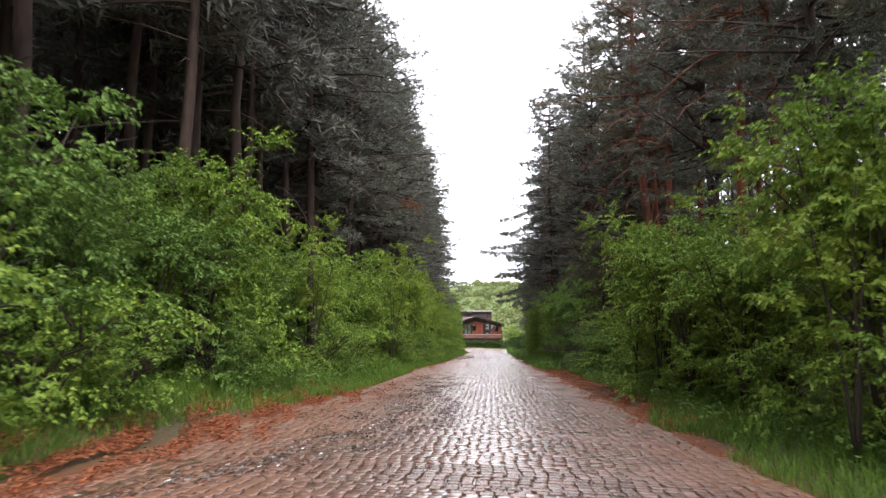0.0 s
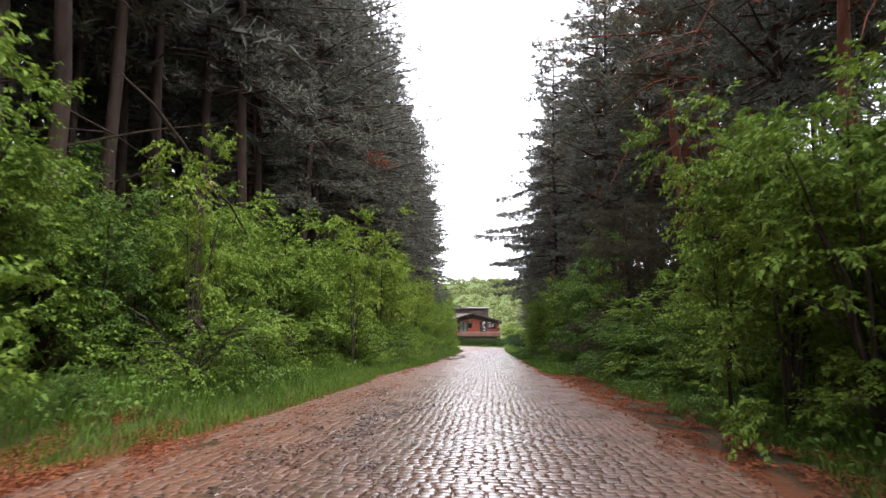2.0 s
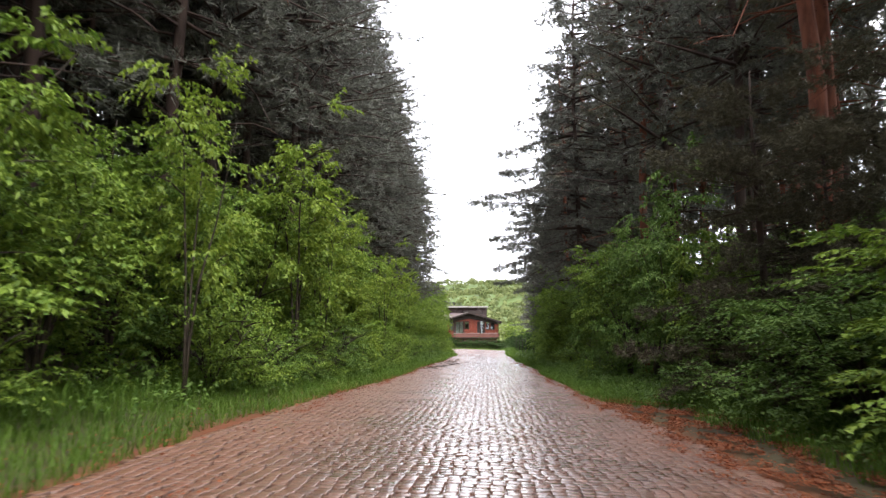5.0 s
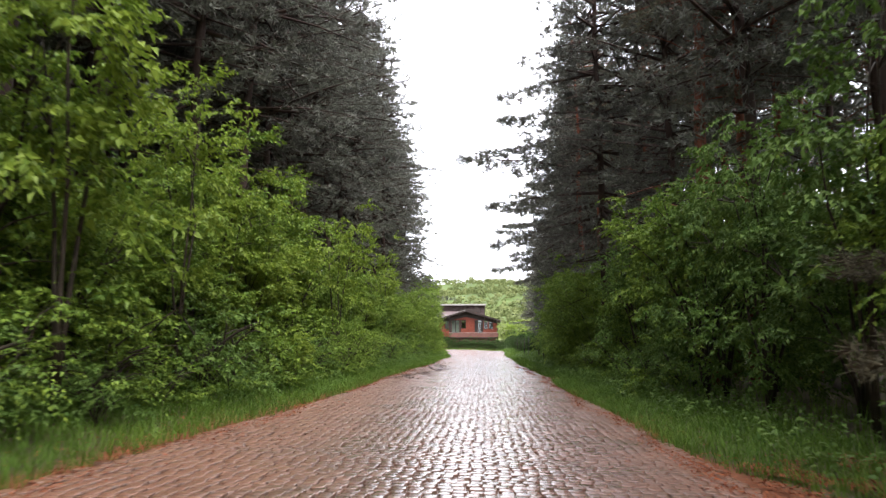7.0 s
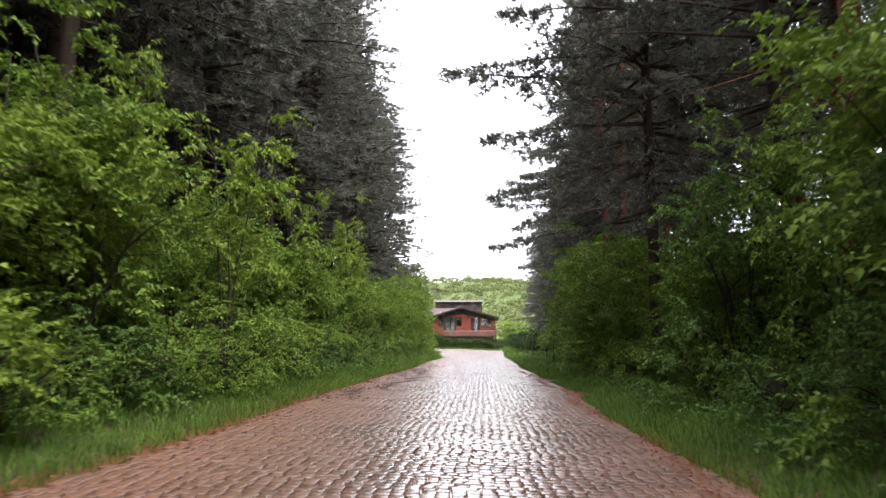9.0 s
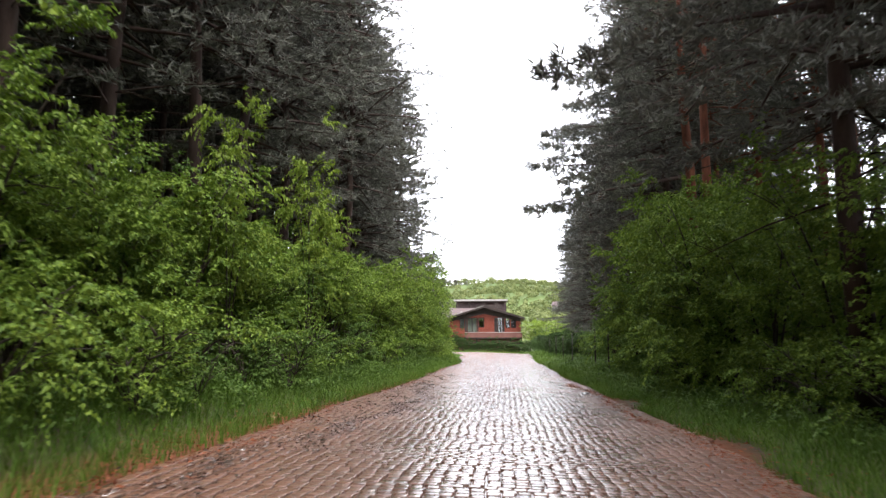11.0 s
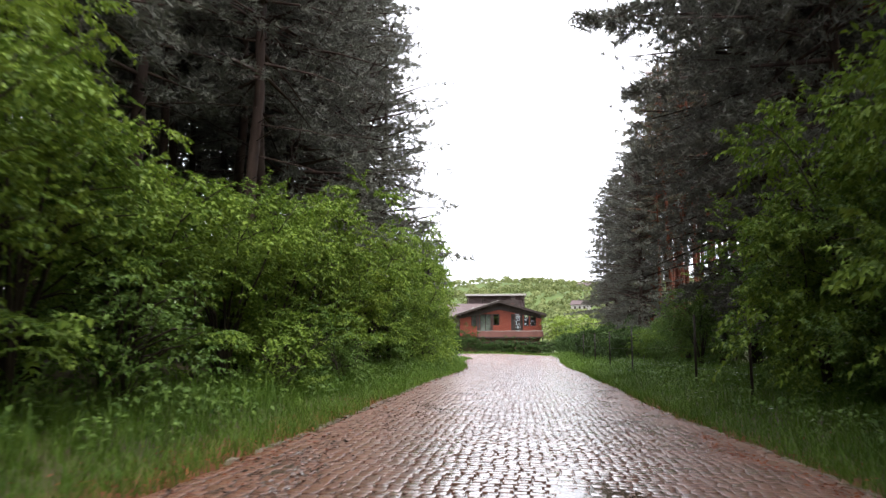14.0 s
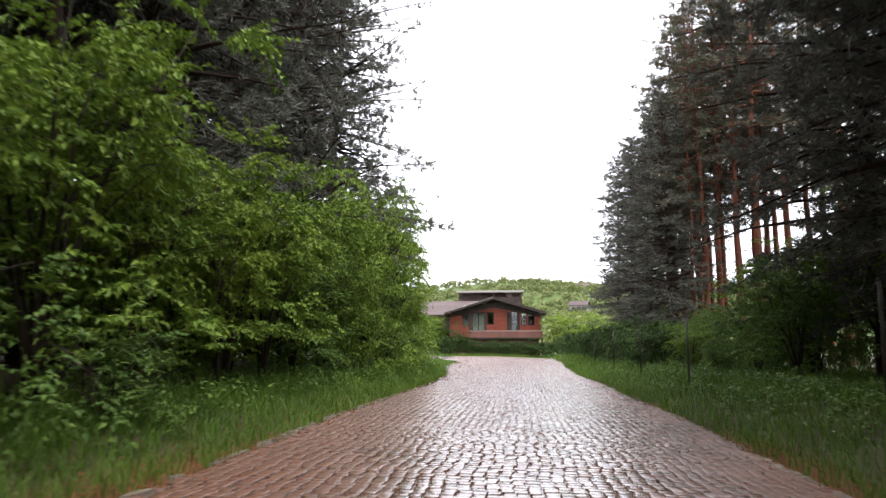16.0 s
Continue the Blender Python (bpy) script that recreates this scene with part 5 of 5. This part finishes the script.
    # wing with a lower tiled roof and the flat-roofed terrace behind
    part("wing_wall", Solid().box(-15.5, X0 - 0.05, 190, 197, 0.6, 6.9).mesh("wing_wall", PLASTER), root)
    for i in range(9):
        z0, z1 = 6.75 + i * 0.26, 6.75 + (i + 1) * 0.26 + 0.03
        y0, y1 = 187.0 + i * 0.62, 187.0 + (i + 1) * 0.62 + 0.1
        course = Solid().slab([(-16.2, y0, z0), (-4.0, y0, z0), (-4.0, y1, z1), (-16.2, y1, z1)], 0.07)
        part("roof_course", course.mesh("roof_course", ROOF_TILE), root, "purple-brown course of the wing roof")
    part("roof_vent", Solid().tube([(-8.2, 189.0, 7.3), (-8.2, 189.0, 8.3)], [0.1, 0.1], 8).mesh("roof_vent", PALE, True), root, "white roof vent pipe")
    ter = part("terrace_roof", Solid().box(-9.9, 0.6, 194, 200, 10.62, 10.85).mesh("terrace_roof", PALE), root, "flat pale terrace roof")
    part("fascia", Solid().box(-9.9, 0.6, 193.95, 194.0 - 0.004, 10.55, 10.87).mesh("fascia", PALE), ter, "pale fascia")
    part("terrace_wall", Solid().box(-9.5, 0.25, 196, 196.2, 7.0, 10.616).mesh("terrace_wall", ROOF_TILE), root)
    for x in (-9.5, -6.9, -4.1, -1.4, 0.2):
        part("terrace_post", Solid().box(x - 0.08, x + 0.08, 194.1, 194.26, 7.0, 10.616).mesh("terrace_post", DARK_WOOD), root)
    part("terrace_parapet", Solid().box(-5.4, -0.6, 194.0, 194.095, 8.9, 9.75).mesh("terrace_parapet", DARK_WOOD), root, "dark timber parapet")
    part("aerial", Solid().tube([(-4.2, 195, 10.85), (-4.2, 195, 11.6)], [0.03, 0.02], 6).mesh("aerial", STEEL), ter)


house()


# ---- the hill beyond ----
def hill_trees(seed, n):
    r = np.random.RandomState(seed)
    y = 205 + 760 * r.uniform(0, 1, n) ** 1.1
    x = (r.uniform(-0.36, 0.34, n)) * (y - 40) 
    keep = (np.abs(x + 4) > 16) | (y > 235)
    x, y = x[keep], y[keep]
    s = r.uniform(1.1, 3.1, len(x)) * (1 + 0.25 * smoothstep(300, 800, y))
    low = smoothstep(330, 215, y)
    s = s * (1 - 0.35 * low)
    per = 44
    c = np.stack([x, y, ground_height(x, y) + s * 0.8], 1)
    m = len(x) * per
    u = r.normal(0, 1, (m, 3))
    u /= np.linalg.norm(u, axis=1, keepdims=True)
    u[:, 2] = np.abs(u[:, 2]) * 1.2 - 0.4
    S = np.repeat(s, per)
    p = np.repeat(c, per, 0) + u * (S * r.uniform(0.7, 1.05, m))[:, None]
    nor = u + r.normal(0, 0.3, (m, 3))
    a = np.cross(nor, r.normal(0, 1, (m, 3)))
    a *= (S * r.uniform(0.16, 0.3, m) / np.linalg.norm(a, axis=1))[:, None]
    b = np.cross(nor, a)
    b *= (S * r.uniform(0.16, 0.3, m) / np.linalg.norm(b, axis=1))[:, None]
    v = np.stack([p - a, p - b, p + a, p + b], 1)
    i = np.arange(m)[:, None] * 4
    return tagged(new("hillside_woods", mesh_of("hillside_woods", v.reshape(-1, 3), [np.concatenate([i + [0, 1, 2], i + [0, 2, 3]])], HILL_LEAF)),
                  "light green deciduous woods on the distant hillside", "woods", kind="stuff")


hill_trees(12, 5200)


def far_house(x, y, turn, label):
    root = tagged(new("far_house"), label, "house", "houses on the hillside")
    part("wall", Solid().box(-4.5, 4.5, -3.5, 3.5, -2, 4.2).mesh("wall", PALE), root, "pale rendered wall")
    for sx in (-1, 1):
        s = Solid().slab([(-5, -4.2 * sx, 4.0), (5, -4.2 * sx, 4.0), (5, 0, 6.4), (-5, 0, 6.4)][::sx], 0.2)
        part("roof", s.mesh("roof", ROOF_TILE), root)
    for wx in (-2.5, 0, 2.5):
        part("window", Solid().box(wx - 0.5, wx + 0.5, -3.54, -3.46, 1.6, 3.0).mesh("window", DARK_WOOD), root)
    root.matrix_basis = Matrix.Translation((x, y, float(ground_height(x, y)) + 0.9)) @ Euler((0, 0, turn)).to_matrix().to_4x4()


far_house(46, 600, 0.2, "small pale house among trees on the hillside")
far_house(31, 450, -0.3, "small pale house with a brown roof among trees")


def ridge():
    xs = np.linspace(-1500, 2600, 60)
    h = 140 + 150 * smoothstep(350, 900, xs) + 30 * waves(xs, xs * 0, 31, 900)
    v, q = [], []
    for x, z in zip(xs, h):
        v += [(x, 2500, -30), (x, 2560, z * 0.8), (x, 2900, z), (x, 3400, z * 0.5), (x, 3700, -30)]
    for i in range(len(xs) - 1):
        q += [(i * 5 + k, i * 5 + 5 + k, i * 5 + 6 + k, i * 5 + 1 + k) for k in range(4)]
    tagged(new("backdrop", mesh_of("backdrop", v, [q], HAZE_BLUE_RIDGE, True)), "far mountain ridge coloured blue for aerial haze", "mountain", kind="structure")


ridge()


# ---- puddles and paving stones ----
def puddle(x, y, rx, ry, seed, level):
    r = np.random.RandomState(seed)
    n = 40
    a = np.linspace(0, 2 * math.pi, n, endpoint=False)
    k = 1 + 0.22 * np.sin(a * 2 + r.uniform(0, 6)) + 0.13 * np.sin(a * 3 + r.uniform(0, 6)) + 0.1 * np.sin(a * 5 + r.uniform(0, 6)) + 0.06 * np.sin(a * 9 + r.uniform(0, 6))
    px, py = x + rx * k * np.cos(a), y + ry * k * np.sin(a)
    v = np.stack([px, py, ground_height(px, py) + level], 1)
    v = np.concatenate([v, [[x, y, float(ground_height(x, y)) + level]]])
    t = [(i, (i + 1) % n, n) for i in range(n)]
    tagged(new("puddle", mesh_of("puddle", v, [t], WATER, True)), "shallow rain puddle between the paving stones", "puddle", "puddles on the lane")


for i, (x, y, rx, ry, level) in enumerate(((0.32, 78.2, 0.36, 1.2, 0.0497), (-0.05, 76.9, 0.62, 0.6, 0.0492), (-0.95, 76.5, 0.6, 0.4, 0.049))):
    puddle(x, y, rx, ry, 60 + i, level)


def paving():
    r = np.random.RandomState(77)
    X, Y, W, D = [], [], [], []
    y, row = 3.0, 0
    while y < 166:
        left, end = max(-7.5, float(road_left(y))) + 0.04, float(road_right(y)) - 0.05
        x = math.floor(left / 0.134) * 0.134 + r.uniform(-0.03, 0.03)
        while x < end:
            w = 0.123 + r.normal(0, 0.009)
            if x > left:
                X.append(x + 0.067 + r.normal(0, 0.008))
                Y.append(y)
                W.append(w)
                D.append(r.uniform(0.123, 0.133))
            x += 0.134
        y += 0.138
        row += 1
    X, Y, W, D = map(np.array, (X, Y, W, D))
    X, Y = X + 0.05 * waves(X, Y, 54, 3.4), Y + 0.055 * waves(X, Y, 51, 2.8) + r.normal(0, 0.006, len(X))
    Z = ground_height(X, Y) + 0.05 + r.normal(0, 0.0016, len(X)) + 0.003 * waves(X, Y, 52, 1.1) - 0.012 * smoothstep(0.25, 0.7, waves(X, Y, 53, 3.0))
    near = np.argsort(np.abs(Y - 7.0) + 0.2 * np.abs(X))[:300]
    shapes = []
    c = np.array([(-1, -1), (1, -1), (1, 1), (-1, 1)]) * 0.5
    for k in range(6):
        j = r.normal(0, 0.018, (8, 2))
        inner, rim, foot = c * 0.84 + j[:4], c * 0.97 + j[4:], c + j[4:]
        tz = inner @ r.normal(0, 0.0015, 2)
        shapes.append(np.concatenate([np.column_stack([inner, tz]), np.column_stack([rim, np.full(4, -0.0025)]), np.column_stack([foot, np.full(4, -0.034)])]))
    q = np.array([(0, 1, 2, 3)] + [(b + 4 + k, b + 4 + (k + 1) % 4, b + (k + 1) % 4, b + k) for b in (0, 4) for k in range(4)])
    side = np.array([0] * 5 + [1] * 4, np.int32)
    rest = np.setdiff1d(np.arange(len(X)), near)
    pick = r.randint(0, 6, len(X))
    S = np.array(shapes)[pick]
    S = S * np.stack([W, D, np.full(len(W), 1.0)], 1)[:, None, :]
    tx, ty = r.normal(0, 0.016, len(X)), r.normal(0, 0.014, len(X))
    S[:, :, 2] += S[:, :, 0] * tx[:, None] + S[:, :, 1] * ty[:, None]
    V = S + np.stack([X, Y, Z], 1)[:, None, :]
    n = len(rest)
    F = (np.arange(n)[:, None, None] * 12 + q[None]).reshape(-1, 4)
    me = mesh_of("paving_stones", V[rest].reshape(-1, 3), [F], SETT, True)
    me.materials.append(JOINT)
    me.polygons.foreach_set("material_index", np.tile(side, n).astype(np.int32))
    tagged(part("paving_stones", me, ROAD, "wet reddish-brown stone setts in wavy rows"), kind="stuff")
    meshes = [mesh_of("paving_stone", s, [q], SETT, True) for s in shapes]
    for m in meshes:
        m.materials.append(JOINT)
        m.polygons.foreach_set("material_index", side)
    for i in near:
        ob = part("paving_stone", meshes[pick[i]], ROAD)
        ob.matrix_basis = Matrix.Translation((X[i], Y[i], Z[i])) @ Euler((ty[i], -tx[i], 0)).to_matrix().to_4x4() @ Matrix.Diagonal((W[i], D[i], 1, 1))


paving()


def edging(side):
    """A course of larger pale stones laid lengthwise along the paving's edge."""
    r = np.random.RandomState(78 + side)
    v, y = [], 79.0
    while y < 150:
        l, w = r.uniform(0.11, 0.2), r.uniform(0.09, 0.13)
        x = float(road_left(y)) + 0.0 if side < 0 else float(road_right(y)) + 0.0
        x += r.normal(0, 0.015)
        z = float(ground_height(x, y)) + 0.052 + r.normal(0, 0.006)
        for sx, sy, sz in ((0.42, 0.45, 0), (0.5, 0.5, -0.06)):
            for ax, ay in ((-1, -1), (1, -1), (1, 1), (-1, 1)):
                v.append((x + ax * sx * w + r.normal(0, 0.006), y + l / 2 + ay * sy * l, z + sz + (r.normal(0, 0.004) if sz == 0 else 0)))
        y += l + 0.012 + (r.uniform(0.2, 0.7) if r.uniform() < 0.12 else 0)
    n = len(v) // 8
    q = np.array([(0, 1, 2, 3), (4, 5, 1, 0), (5, 6, 2, 1), (6, 7, 3, 2), (7, 4, 0, 3)])
    F = (np.arange(n)[:, None, None] * 8 + q[None]).reshape(-1, 4)
    tagged(part("edging_stones", mesh_of("edging_stones", v, [F], KERB), ROAD, "pale worn edging stones along the paving"), kind="stuff")


edging(-1)
edging(1)
